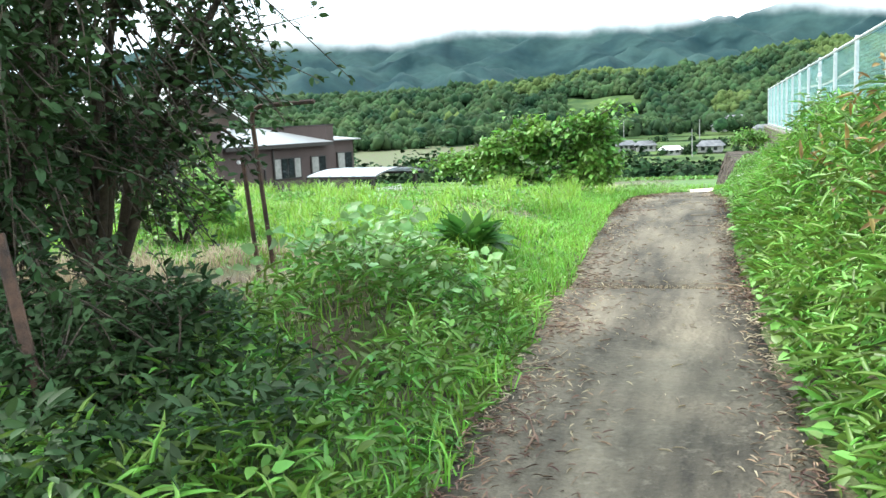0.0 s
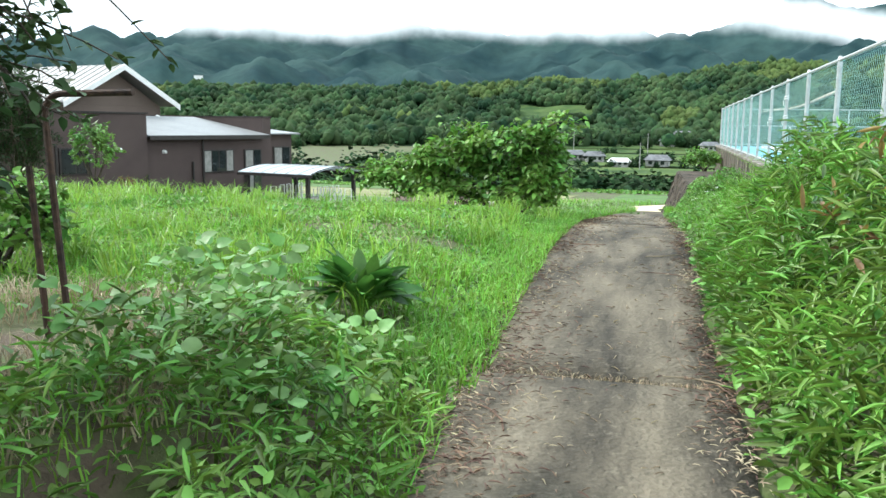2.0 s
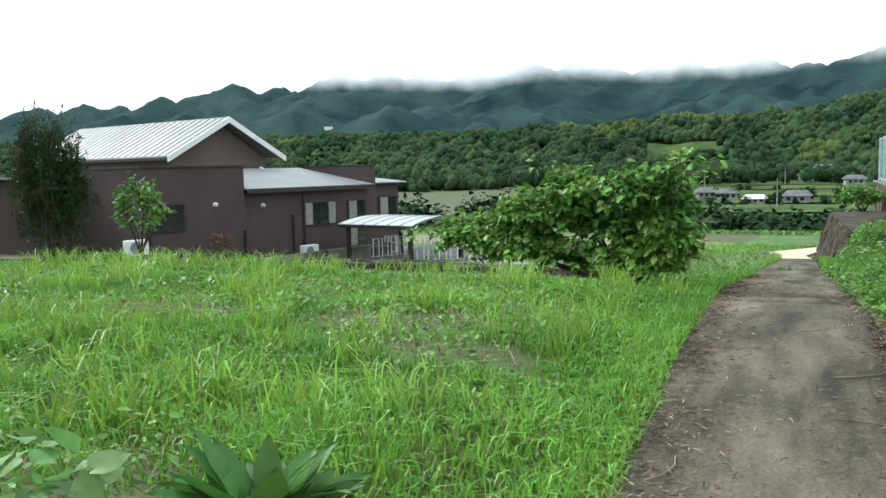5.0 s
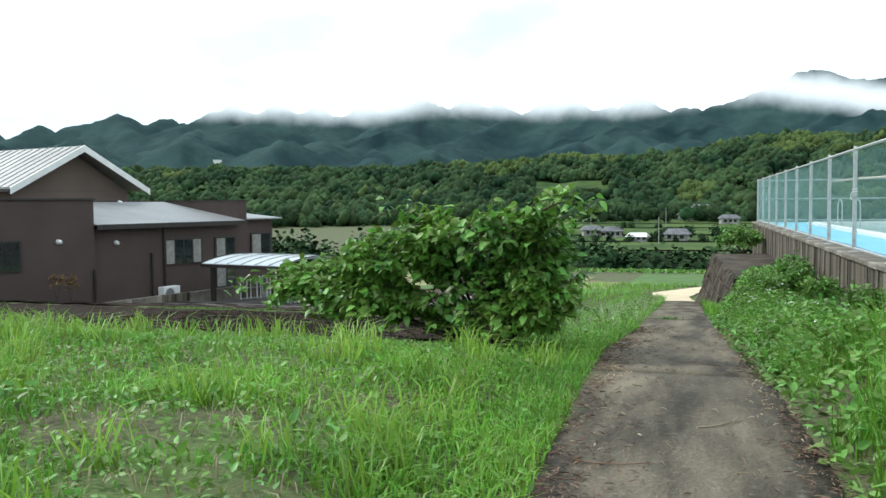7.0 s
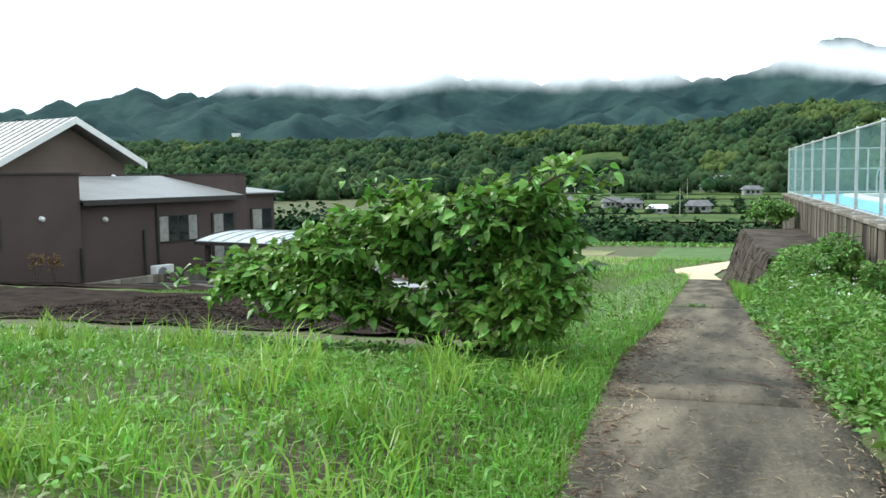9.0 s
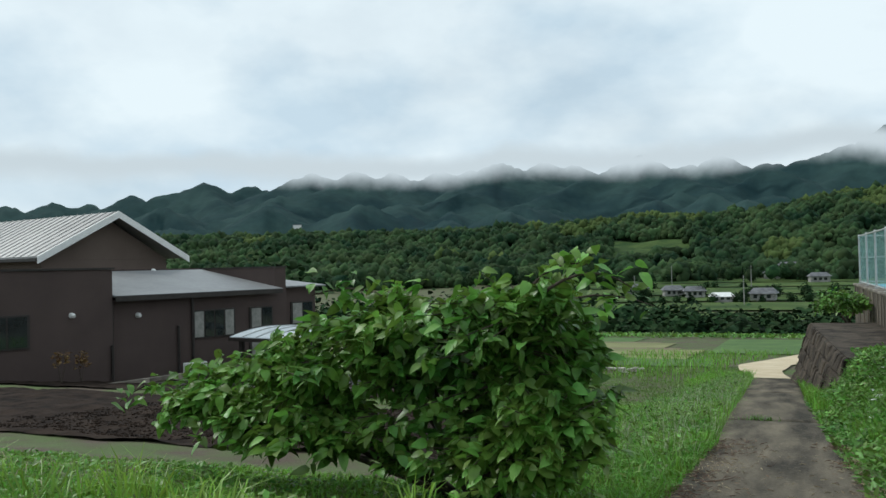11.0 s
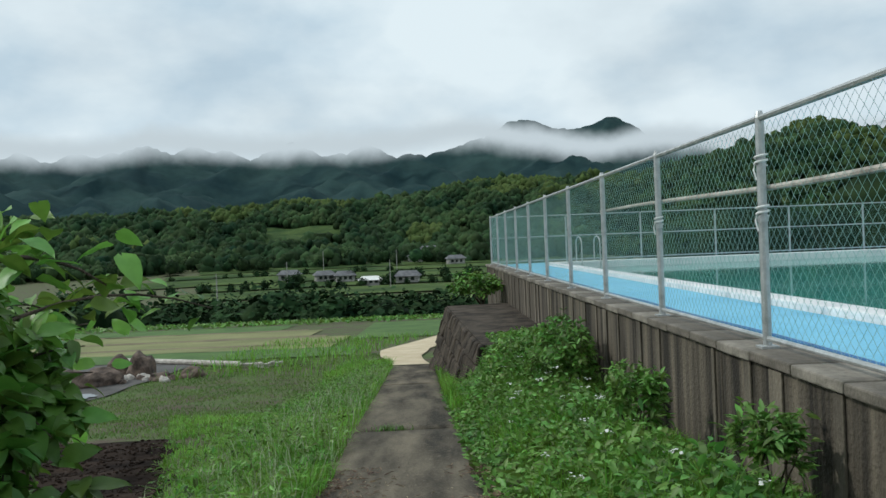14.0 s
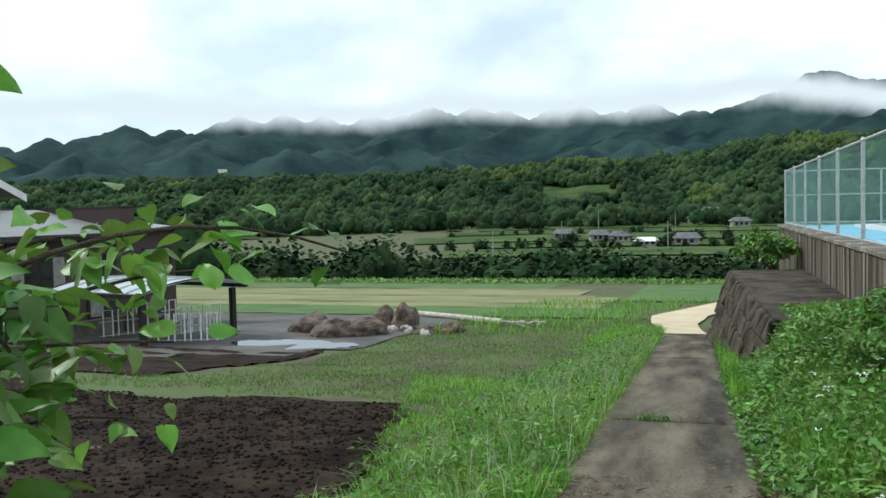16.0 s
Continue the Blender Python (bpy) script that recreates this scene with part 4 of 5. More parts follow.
slant("lean_roof", [(-0.03, -0.35, 1.25), (6.78, -0.35, 1.25), (6.78, 4.1, 2.0), (-0.03, 4.1, 2.0)], 0.05, M_ROOF2, "grey lean-to metal roof")
slant("lean_roof", [(7.36, 0.2, 1.3), (9.6, 0.2, 1.3), (9.6, 5.0, 1.75), (7.36, 5.0, 1.75)], 0.05, M_ROOF2)
hb("fascia", -0.02, 6.77, -0.37, -0.352, 1.08, 1.235, M_DARK, "dark gutter")
hb("wall", 1.55, 6.85, 6.4, 16.9, 1.2, 2.45, M_GABLE)
bm = bmesh.new()
g = [bm.verts.new((u, w, z - HZ)) for w in (6.4, 6.6) for u, z in ((1.55, 2.453), (6.85, 2.453), (4.2, 4.0))]
for f in ((0, 1, 2), (5, 4, 3), (0, 3, 4, 1), (1, 4, 5, 2), (2, 5, 3, 0)):
    bm.faces.new([g[k] for k in f])
part("gable_wall", bm, M_GABLE, house, "tan rendered gable")
for s in (-1, 1):
    e = 4.2 + s * 3.15
    slant("main_roof", [(4.2 + s * 0.002, 5.7, 4.25), (e, 5.7, 2.58), (e, 17.6, 2.58), (4.2 + s * 0.002, 17.6, 4.25)], 0.1, M_ROOF, "pale beige metal gable roof")
    slant("barge_board", [(4.2 + s * 0.002, 5.64, 4.27), (e + s * 0.05, 5.64, 2.57), (e + s * 0.05, 5.696, 2.57), (4.2 + s * 0.002, 5.696, 4.27)], 0.26, M_WHITE, "white barge board")
hb("gutter", 0.95, 1.045, 5.7, 17.6, 2.40, 2.51, M_DARK)
for k in range(24):
    w = 5.9 + k * 0.49
    slant("roof_seam", [(4.19, w, 4.28), (1.06, w, 2.615), (1.06, w + 0.03, 2.615), (4.19, w + 0.03, 4.28)], 0.03, M_ROOF)


def window(u0, u1, z0, z1, w, panes, curtain):
    fr = hb("window", u0 - 0.05, u1 + 0.05, w - 0.05, w + 0.02, z0 - 0.05, z1 + 0.05, M_DARK)
    n = (u1 - u0) / panes
    for k in range(panes):
        o_ = part("pane", box((u0 + k * n + 0.03, w - 0.062, z0 - HZ), (u0 + (k + 1) * n - 0.03, w - 0.052, z1 - HZ)), M_CURT if k in curtain else M_GLASS, fr)


window(-3.8, -2.65, -0.02, 0.80, -0.25, 2, ())
window(3.05, 4.75, -0.24, 0.6, 0.0, 4, (0, 3))
window(5.5, 6.5, -1.25, 0.58, 0.0, 2, (0,))
window(8.0, 9.1, -0.12, 0.64, 0.5, 2, (0,))
window(-6.4, -5.3, 0.0, 0.75, 3.2, 2, ())
for u, w, z1 in ((-3.96, -0.3, 0.95), (0.05, -0.06, 1.1), (2.44, -0.06, 0.2), (3.0, -0.06, 1.08), (-0.1, -0.3, -0.2)):
    part("downpipe", tube(bmesh.new(), [(u, w, 0.0), (u, w, z1 - HZ)], 0.045, 8), M_DARK, house)
for u, w, z in ((-1.36, -0.3, 0.75), (0.97, -0.05, 0.62), (4.6, 4.15, 1.98)):
    part("vent_hood", tube(bmesh.new(), [(u, w + 0.06, z - HZ), (u, w - 0.04, z - HZ), (u, w - 0.09, z - HZ - 0.03)], 0.085, 12, 0.05), M_WHITE, house)

HM = house.matrix_world.copy()


def at_house(u, w, z, turn=0):
    p = HM @ Vector((u, w, z - HZ))
    return pose(p.x, p.y, p.z, 0, 0, 76.43 + turn)


def aircon(m, label):
    ob = thing("air_conditioner", m, label, "air conditioner", "outdoor units")
    part("body", box((-0.36, -0.14, 0.06), (0.36, 0.14, 0.54), 0.015), M_WHITE, ob)
    part("grille", tube(bmesh.new(), [(-0.1, -0.141, 0.3), (-0.1, -0.152, 0.3)], 0.19, 20), M_ROOF2, ob)
    for x in (-0.3, 0.3):
        part("foot", box((x - 0.04, -0.16, 0), (x + 0.04, 0.16, 0.06)), M_DARK, ob)


for u, w in ((-4.9, -0.9), (2.4, -0.9)):
    p = HM @ Vector((u, w, 0))
    aircon(at_house(u, w, float(ground_z(p.x, p.y))), "white air-conditioner outdoor unit beside the building wall")
kerb = tagged(new("kerb_wall"), "low grey block wall edging the building plot", "wall", "", "structure")
for k in range(13):
    u0 = -9.5 + k * 1.2
    p0 = HM @ Vector((u0, -1.7, 0))
    me_ob = part("block", box((0.006, -0.08, -0.5), (1.194, 0.08, 0.32), 0.01), M_COPE if k % 3 else M_WALL, kerb)
    me_ob.matrix_world = pose(p0.x, p0.y, -1.42, 0, 0, 76.43)

cp_t = thing("carport", (-13.5, 37.7, -1.62, 0, 0, 76.43), "low carport with an arched translucent roof on dark posts", "carport")
bm = bmesh.new()
rows_ = []
for k in range(13):
    u = -1.7 + 3.4 * k / 12
    z = 1.47 + 0.22 * (1 - (u / 1.7) ** 2)
    rows_.append([bm.verts.new((u, w, z + d)) for w in (-1.8, 1.8) for d in (0.0, 0.02)])
for a, b in zip(rows_, rows_[1:]):
    for i, j in ((1, 3), (3, 2), (2, 0), (0, 1)):
        bm.faces.new((a[i], a[j], b[j], b[i]))
bm.faces.new((rows_[0][0], rows_[0][1], rows_[0][3], rows_[0][2]))
bm.faces.new((rows_[-1][2], rows_[-1][3], rows_[-1][1], rows_[-1][0]))
part("roof_sheet", bm, M_POLY, cp_t, "translucent whitish sheet")
for k in range(7):
    w = -1.8 + 0.6 * k
    pts = [(-1.7 + 3.4 * i / 12, w, 1.505 + 0.22 * (1 - ((-1.7 + 3.4 * i / 12) / 1.7) ** 2)) for i in range(13)]
    part("rafter", tube(bmesh.new(), pts, 0.02, 6), M_DARK if k in (0, 6) else M_GALV, cp_t)
for u in (-1.7, 1.7):
    part("beam", box((u - 0.04, -1.82, 1.36), (u + 0.04, 1.82, 1.46)), M_DARK, cp_t)
for u in (-1.5, 1.5):
    part("post", box((u - 0.07, -1.55, -0.2), (u + 0.07, -1.41, 1.36), 0.01), M_DARK, cp_t)
    part("post", box((u - 0.07, 1.41, -0.2), (u + 0.07, 1.55, 1.36), 0.01), M_DARK, cp_t)


def rack(x, y, turn):
    ob = thing("bicycle_rack", (x, y, float(ground_z(x, y)) + 0.06, 0, 0, turn), "white tubular rack standing under the carport", "rack", "racks")
    for k in range(4):
        pts = [(k * 0.4, 0, 0), (k * 0.4, 0, 0.7), (k * 0.4 + 0.25, 0, 0.7), (k * 0.4 + 0.25, 0, 0)]
        part("hoop", tube(bmesh.new(), pts, 0.022, 6), M_WHITE, ob)
    for z in (0.03, 0.4):
        part("rail", tube(bmesh.new(), [(-0.1, 0, z), (1.6, 0, z)], 0.018, 6), M_GALV, ob)


rack(-14.6, 37.2, 60)
rack(-13.2, 38.6, 76)
rack(-12.5, 36.6, 20)
rack(-15.3, 39.5, 76)

# ---- rocks and rubble ----


def rock(x, y, sx, sy, sz, seed, material=None, label="brown garden boulder lying on the grass", turn=0, lift=0.0):
    rnd_ = random.Random(seed)
    bm = bmesh.new()
    bmesh.ops.create_icosphere(bm, subdivisions=3, radius=1)
    o = Vector((rnd_.uniform(-9, 9), rnd_.uniform(-9, 9), 0))
    for v in bm.verts:
        k = 1 + 0.32 * noise.noise(v.co * 1.3 + o) + 0.12 * noise.noise(v.co * 3.7 + o)
        v.co = Vector((v.co.x * sx, v.co.y * sy, max(-0.35, v.co.z) * sz)) * k
    ob = part("boulder", bm, material or M_ROCK, None)
    ob.matrix_world = pose(x, y, float(ground_z(x, y)) + sz * 0.25 + lift, 0, 0, turn)
    return tagged(ob, label, "rock", "boulders")


for i, (x, y, sx, sy, sz) in enumerate([(-10.1, 40.3, 0.65, 0.5, 0.42), (-9.0, 39.4, 0.6, 0.5, 0.42), (-8.4, 40.0, 0.75, 0.5, 0.36), (-7.9, 42.0, 0.5, 0.4, 0.62), (-8.7, 42.4, 0.35, 0.3, 0.5), (-7.0, 40.8, 0.3, 0.25, 0.2), (-6.2, 41.2, 0.42, 0.3, 0.26)]):
    rock(x, y, sx, sy, sz, i, turn=i * 40)
for i in range(16):
    x, y = -7.3 + random.uniform(-0.8, 0.8), 40.6 + random.uniform(-0.9, 0.9)
    rock(x, y, random.uniform(0.1, 0.18), random.uniform(0.08, 0.14), random.uniform(0.08, 0.14), 30 + i, M_PALE if i % 2 else M_ROCK, "small broken stone in a heap", i * 33)
for i in range(9):
    x, y = -4.75 + random.uniform(-0.5, 0.5), 43.3 + random.uniform(-0.35, 0.35)
    ob = part("rubble_slab", box((-0.3, -0.05, -0.03), (0.3, 0.05, 0.03), 0.01), M_PALE, None)
    ob.matrix_world = pose(x, y, float(ground_z(x, y)) + 0.06 + 0.03 * (i % 4), random.uniform(-12, 12), random.uniform(-18, 18), random.uniform(0, 180))
    tagged(ob, "pale broken concrete piece in a small heap", "rubble", "rubble pieces")
ob = part("white_edging", tube(bmesh.new(), [(-10.6, 48.5, float(ground_z(-10.6, 48.5)) + 0.1), (-8, 46.0, float(ground_z(-8, 46)) + 0.12), (-5.4, 43.6, float(ground_z(-5.4, 43.6)) + 0.1)], 0.09, 8), M_PALE, None)
tagged(ob, "long pale kerb beam lying along the field edge", "kerb")

# ---- steel pipes ----
pf = thing("pipe_frame", (-2.09, 9.85, 0.6), "dark rusty bent steel pipe frame standing in the grass", "frame")
bend = [(0.05, 0.0, -0.1), (-0.02, 0.0, 0.8), (-0.06, 0.02, 1.19)] + [(-0.06 + 0.1 * (1 - math.cos(a)), 0.02, 1.19 + 0.1 * math.sin(a)) for a in np.linspace(0.2, 1.57, 6)] + [(0.43, 0.05, 1.3)]
part("bent_pipe", tube(bmesh.new(), bend, 0.018, 8), M_RUST, pf)
part("pipe", tube(bmesh.new(), [(-0.06, -0.03, -0.1), (-0.14, -0.02, 0.93)], 0.018, 8), M_RUST, pf)
rp = thing("rusty_stake", (-0.98, 6.6, 0.45), "reddish rusty steel stake leaning in the undergrowth", "stake")
part("stake", tube(bmesh.new(), [(0, 0, -0.2), (-0.22, 0.02, 0.95)], 0.022, 8), M_RUST, rp)

# ---- vegetation ----


def on_ground(x, y, lift=0.0):
    return np.stack([x, y, ground_z(x, y) + lift], 1)


def uniform(n, a, b):
    return RNG.uniform(a, b, n)


def bush(name, base, centre, radii, limbs, twigs, per, leaf, width, leaf_m, label, category, droop=-0.35, stem=0.04, low=-0.35, reach=0.5, lobes=(), arms=(), shape=(LEAF, LEAF_F)):
    """A shrub or small tree: limbs fan from the base, twigs go out to an uneven shell, leaves sit along the twigs."""
    ob = thing(name, (0, 0, 0), label, category)
    ob.matrix_world = Matrix.Translation(base)
    base, centre, radii = np.array(base), np.array(centre), np.array(radii)
    bm, bt = bmesh.new(), bmesh.new()
    joints = []
    lobes = [(np.array(c_), np.array(r_)) for c_, r_ in lobes] or [(centre, radii)]
    for k in range(limbs):
        a = 2 * math.pi * k / limbs + RNG.uniform(-0.3, 0.3)
        centre, radii = lobes[k % len(lobes)]
        end = centre + radii * np.array([math.cos(a), math.sin(a), RNG.uniform(-0.05, 0.55)]) * RNG.uniform(0.45, 0.75)
        mid = base + (end - base) * 0.45 + np.array([0, 0, 0.22 * radii[2]]) + RNG.normal(0, 0.05, 3) * radii
        s = np.linspace(0, 1, 7)[:, None]
        curve = (1 - s) ** 2 * base + 2 * s * (1 - s) * mid + s ** 2 * end
        curve[1:-1] += RNG.normal(0, 0.012, (5, 3)) * radii
        tube(bm, curve - base, stem * RNG.uniform(0.7, 1.1), 7, stem * 0.35)
        joints += [curve[i] for i in range(3, 7)]
    for arm in arms:
        curve = np.array([(1 - q) ** 2 * np.array(arm[0]) + 2 * q * (1 - q) * np.array(arm[1]) + q ** 2 * np.array(arm[2]) for q in np.linspace(0, 1, 9)])
        tube(bm, curve - base, stem * 0.45, 6, stem * 0.12)
    J = np.array(joints)
    P, Yaw, Pit = [], [], []
    for arm in arms:
        for q in range(40 if leaf > 0.1 else 110):
            f = RNG.uniform(0.15, 1.0)
            p = (1 - f) ** 2 * np.array(arm[0]) + 2 * f * (1 - f) * np.array(arm[1]) + f ** 2 * np.array(arm[2])
            P.append(p - base + RNG.normal(0, 0.06, 3))
            Yaw.append(RNG.uniform(0, 6.28))
            Pit.append(droop + RNG.normal(0, 0.35))
    share = np.cumsum([float(np.prod(r_)) ** 0.67 for c_, r_ in lobes])
    for k in range(twigs):
        centre, radii = lobes[int(np.searchsorted(share, RNG.uniform(0, share[-1])))]
        d = RNG.normal(0, 1, 3)
        d /= np.linalg.norm(d)
        if d[2] < low:
            d[2] = -d[2]
        lump = 0.84 + 0.16 * math.sin(d[0] * 5 + 1) * math.cos(d[1] * 6 + d[2] * 4) + RNG.uniform(-0.16, 0.1)
        tip = centre + radii * d * lump * (RNG.uniform(reach, 1) ** 0.6)
        j = J[np.argmin(np.linalg.norm((J - tip) / radii, axis=1) + RNG.uniform(0, 0.25, len(J)))]
        mid = (j + tip) / 2 + RNG.normal(0, 0.05, 3) * radii + np.array([0, 0, 0.04])
        s = np.linspace(0, 1, 5)[:, None]
        c = (1 - s) ** 2 * j + 2 * s * (1 - s) * mid + s ** 2 * tip
        tube(bt, c - base, stem * 0.22, 4, stem * 0.07, False)
        out = math.atan2(-(d[0]), d[1])
        for q in range(per):
            f = RNG.uniform(0.25, 1.0) if q else 1.0
            p = (1 - f) ** 2 * j + 2 * f * (1 - f) * mid + f ** 2 * tip
            P.append(p - base + RNG.normal(0, 0.15 * leaf, 3))
            Yaw.append(out + RNG.normal(0, 1.2))
            Pit.append(droop + RNG.normal(0, 0.5))
    part("trunk", bm, M_BARK, ob, smooth=True)
    part("branchwork", bt, M_BARK, ob)
    leaves("crown", np.array(P), np.array(Yaw), np.array(Pit), leaf, width, leaf_m, ob, shape=shape)
    return ob


bush("mulberry_bush", (-1.7, 19.9, 0.2), (-2.2, 19.8, 1.0), (2.0, 1.2, 1.1), 16, 1350, 12, 0.112, 0.82, M_MULB, "broad leafy mulberry bush with drooping bright leaves", "bush", -0.28, 0.03, -0.4, 0.32, shape=FINE,
     lobes=[((-1.75, 19.75, 1.38), (1.1, 0.85, 0.52)), ((-2.7, 19.9, 1.2), (0.85, 0.8, 0.5)), ((-3.5, 19.9, 0.85), (0.9, 0.8, 0.48)), ((-1.0, 19.4, 0.85), (0.6, 0.5, 0.5)), ((-1.2, 19.7, 1.5), (0.55, 0.5, 0.38)), ((-1.5, 19.5, 0.65), (0.95, 0.55, 0.42)), ((-2.9, 19.6, 0.7), (0.75, 0.6, 0.4)), ((-1.95, 19.8, 1.05), (0.85, 0.65, 0.5)), ((-0.95, 19.7, 1.15), (0.5, 0.45, 0.35))],
     arms=[((-1.6, 20.1, 1.3), (-1.2, 20.7, 1.85), (-0.6, 21.1, 1.56)), ((-1.8, 20.2, 1.2), (-1.5, 20.8, 1.5), (-1.25, 21.2, 1.5)), ((-1.9, 20.1, 0.9), (-1.6, 20.7, 1.15), (-1.3, 21.0, 1.0)), ((-1.5, 20.0, 0.8), (-1.35, 20.4, 0.95), (-1.25, 20.6, 0.7)), ((-1.7, 20.2, 1.3), (-1.5, 20.7, 1.75), (-1.3, 20.85, 1.6)), ((-1.8, 20.2, 1.2), (-1.6, 20.6, 1.35), (-1.1, 20.85, 1.3)),
           ((-1.2, 19.5, 1.6), (-0.8, 19.4, 2.0), (-0.5, 19.45, 1.75)), ((-2.2, 19.8, 1.6), (-2.4, 19.7, 1.85), (-2.8, 19.6, 1.72)), ((-1.3, 19.8, 1.65), (-1.1, 19.7, 1.95), (-0.8, 19.6, 1.9)), ((-3.9, 19.9, 0.9), (-4.3, 19.9, 1.2), (-4.75, 19.8, 0.85))])
bush("privet_tree", (-2.75, 8.9, 0.6), (-2.65, 8.6, 2.35), (1.8, 1.5, 1.95), 20, 1100, 15, 0.068, 0.95, M_OLIVE, "dark many-stemmed evergreen tree with small leaves", "tree", -0.1, 0.035, -0.95, 0.25,
     arms=[((-2.0, 8.7, 1.9), (-1.7, 8.9, 2.3), (-1.35, 8.9, 1.75)), ((-2.0, 8.7, 1.7), (-1.8, 8.9, 1.9), (-1.5, 8.8, 1.5)), ((-2.0, 8.8, 2.0), (-1.7, 9.0, 2.4), (-1.45, 9.0, 2.05))])
bush("privet_tree", (-2.3, 7.5, 0.5), (-2.3, 7.3, 1.9), (1.1, 1.0, 1.75), 14, 800, 15, 0.066, 0.95, M_OLIVE, "dark leafy evergreen tree standing close beside another", "tree", -0.1, 0.03, -0.95, 0.25)
bush("evergreen_shrub", (-1.45, 7.0, 0.45), (-1.5, 7.0, 0.8), (0.95, 0.85, 0.6), 12, 620, 13, 0.06, 0.7, M_OLIVE, "dark low shrub under the evergreen tree", "shrub", 0.1, 0.02, -0.3, 0.2)
bush("round_shrub", (-3.95, 11.4, 0.6), (-3.95, 11.4, 0.98), (0.72, 0.7, 0.5), 9, 260, 10, 0.085, 0.9, M_WEED, "rounded green shrub standing in the grass", "shrub", 0.0, 0.022)
bush("conifer_shrub", (-10.1, 18.6, 0.6), (-10.1, 18.6, 1.62), (0.75, 0.7, 1.55), 12, 760, 11, 0.1, 0.35, M_OLIVE, "tall dark conifer-like shrub", "shrub", 0.7, 0.03, -0.9, 0.2)
bush("conifer_shrub", (-11.6, 17.9, 0.6), (-11.6, 17.9, 1.2), (0.7, 0.7, 0.9), 10, 240, 10, 0.1, 0.4, M_OLIVE, "dark shrub beside the taller one", "shrub", 0.6, 0.03, -0.9, 0.2)
bush("sapling", (-9.4, 19.7, 0.5), (-9.4, 19.7, 1.2), (0.6, 0.5, 0.8), 7, 120, 9, 0.1, 0.7, M_WEED, "slender young tree with sparse light leaves", "sapling", -0.1, 0.018, -0.5, 0.3)
bush("wall_shrub", (2.0, 39.4, 0.1), (1.85, 39.8, 0.55), (0.85, 1.3, 0.62), 9, 300, 11, 0.11, 1.0, M_BAMB, "green shrub growing over the stone wall", "shrub", -0.2, 0.025)
bush("climbing_weed", (2.2, 27.4, -0.2), (2.15, 27.3, 0.3), (0.42, 1.2, 0.72), 9, 340, 9, 0.09, 0.8, M_WEED, "leafy weed climbing the pool wall", "weed", -0.2, 0.012)
for x, y, hh_ in ((2.3, 21.4, 0.42), (2.05, 23.3, 0.5), (2.35, 24.7, 0.42), (1.75, 26.3, 0.5)):
    zg = float(ground_z(x, y))
    bush("tall_weed", (x, y, zg), (x, y, zg + hh_), (0.28, 0.34, hh_ * 0.85), 5, 70, 9, 0.085, 0.6, M_WEED, "tall leafy weed standing by the pool wall", "weed", 0.1, 0.009, -0.5, 0.3)
for i, (x, y) in enumerate([(-17.6, 32.4), (-19.8, 33.0), (-16.9, 31.0)]):
    bush("rose_stem", (x, y, float(ground_z(x, y))), (x, y, float(ground_z(x, y)) + 0.55), (0.25, 0.25, 0.5), 4, 26, 6, 0.09, 0.8, M_RED, "thin reddish garden shrub before the building", "shrub", 0.1, 0.01)

# rosette of big dock leaves
dock = thing("dock_plant", (-0.95, 11.15, 0.62), "large dark green broad-leaved dock plant", "plant")
n = 96
a = uniform(n, 0, 6.28)
P = np.stack([-np.sin(a) * 0.06, np.cos(a) * 0.06, uniform(n, 0.02, 0.12)], 1)
el = uniform(n, 0.1, 1.35)
P += np.stack([-np.sin(a) * np.cos(el), np.cos(a) * np.cos(el), np.sin(el)], 1) * 0.12
leaves("leaf_rosette", P, a, el - 0.1 + RNG.normal(0, 0.2, n), 0.2, 0.75, M_DOCK, dock, 0.35, FINE)
bm = bmesh.new()
for k in range(0, n, 2):
    tube(bm, [(0, 0, -0.05), tuple(P[k] * 0.5 + np.array([0, 0, 0.02])), tuple(P[k])], 0.008, 5, 0.005, False)
part("stalks", bm, M_WEED, dock)


def cover(name, P, size, width, material, label, category, pitch=0.1, spread=0.45, roll=0.6, kind="stuff", shape=(LEAF, LEAF_F)):
    n = len(P)
    ob = leaves(name, P, uniform(n, 0, 6.28), RNG.normal(pitch, spread, n), size, width, material, None, roll, shape)
    return tagged(ob, label, category, "", kind)


def hollow(x, y):
    return (np.abs(x + 0.7) < 0.07) & (np.abs(y - 8.1) < 0.55)


def thick(n, x0, x1, y0, y1, high, bias=0.5):
    """Points through a layer of growth, denser near its top; high(x, y) is its height over the ground."""
    x, y = uniform(n, x0, x1), uniform(n, y0, y1)
    out = ~hollow(x, y)
    x, y, n = x[out], y[out], int(out.sum())
    h = high(x, y) * uniform(n, 0, 1) ** bias
    return on_ground(x, y, 0) + np.stack([0 * x, 0 * x, h], 1), h


# bank of bamboo grass and weeds between path and wall
def bank_high(x, y):
    d = x - path_mid(y) - path_half(y)
    edge = smooth01(0.05, 0.85, d + 0.14 * bumps(x, y, 0.5, 1.0))
    return edge * (np.interp(y, [3, 7, 13.2, 15.0, 17, 20, 24, 30, 38], [1.0, 1.05, 1.0, 0.93, 0.75, 0.52, 0.42, 0.7, 0.3]) * (1 - 0.75 * smooth01(1.75, 2.5, x) * smooth01(16, 19, y) * (1 - smooth01(25, 28, y))) * (0.84 + 0.34 * bumps(x, y, 0.6, 5.0))) + 0.04


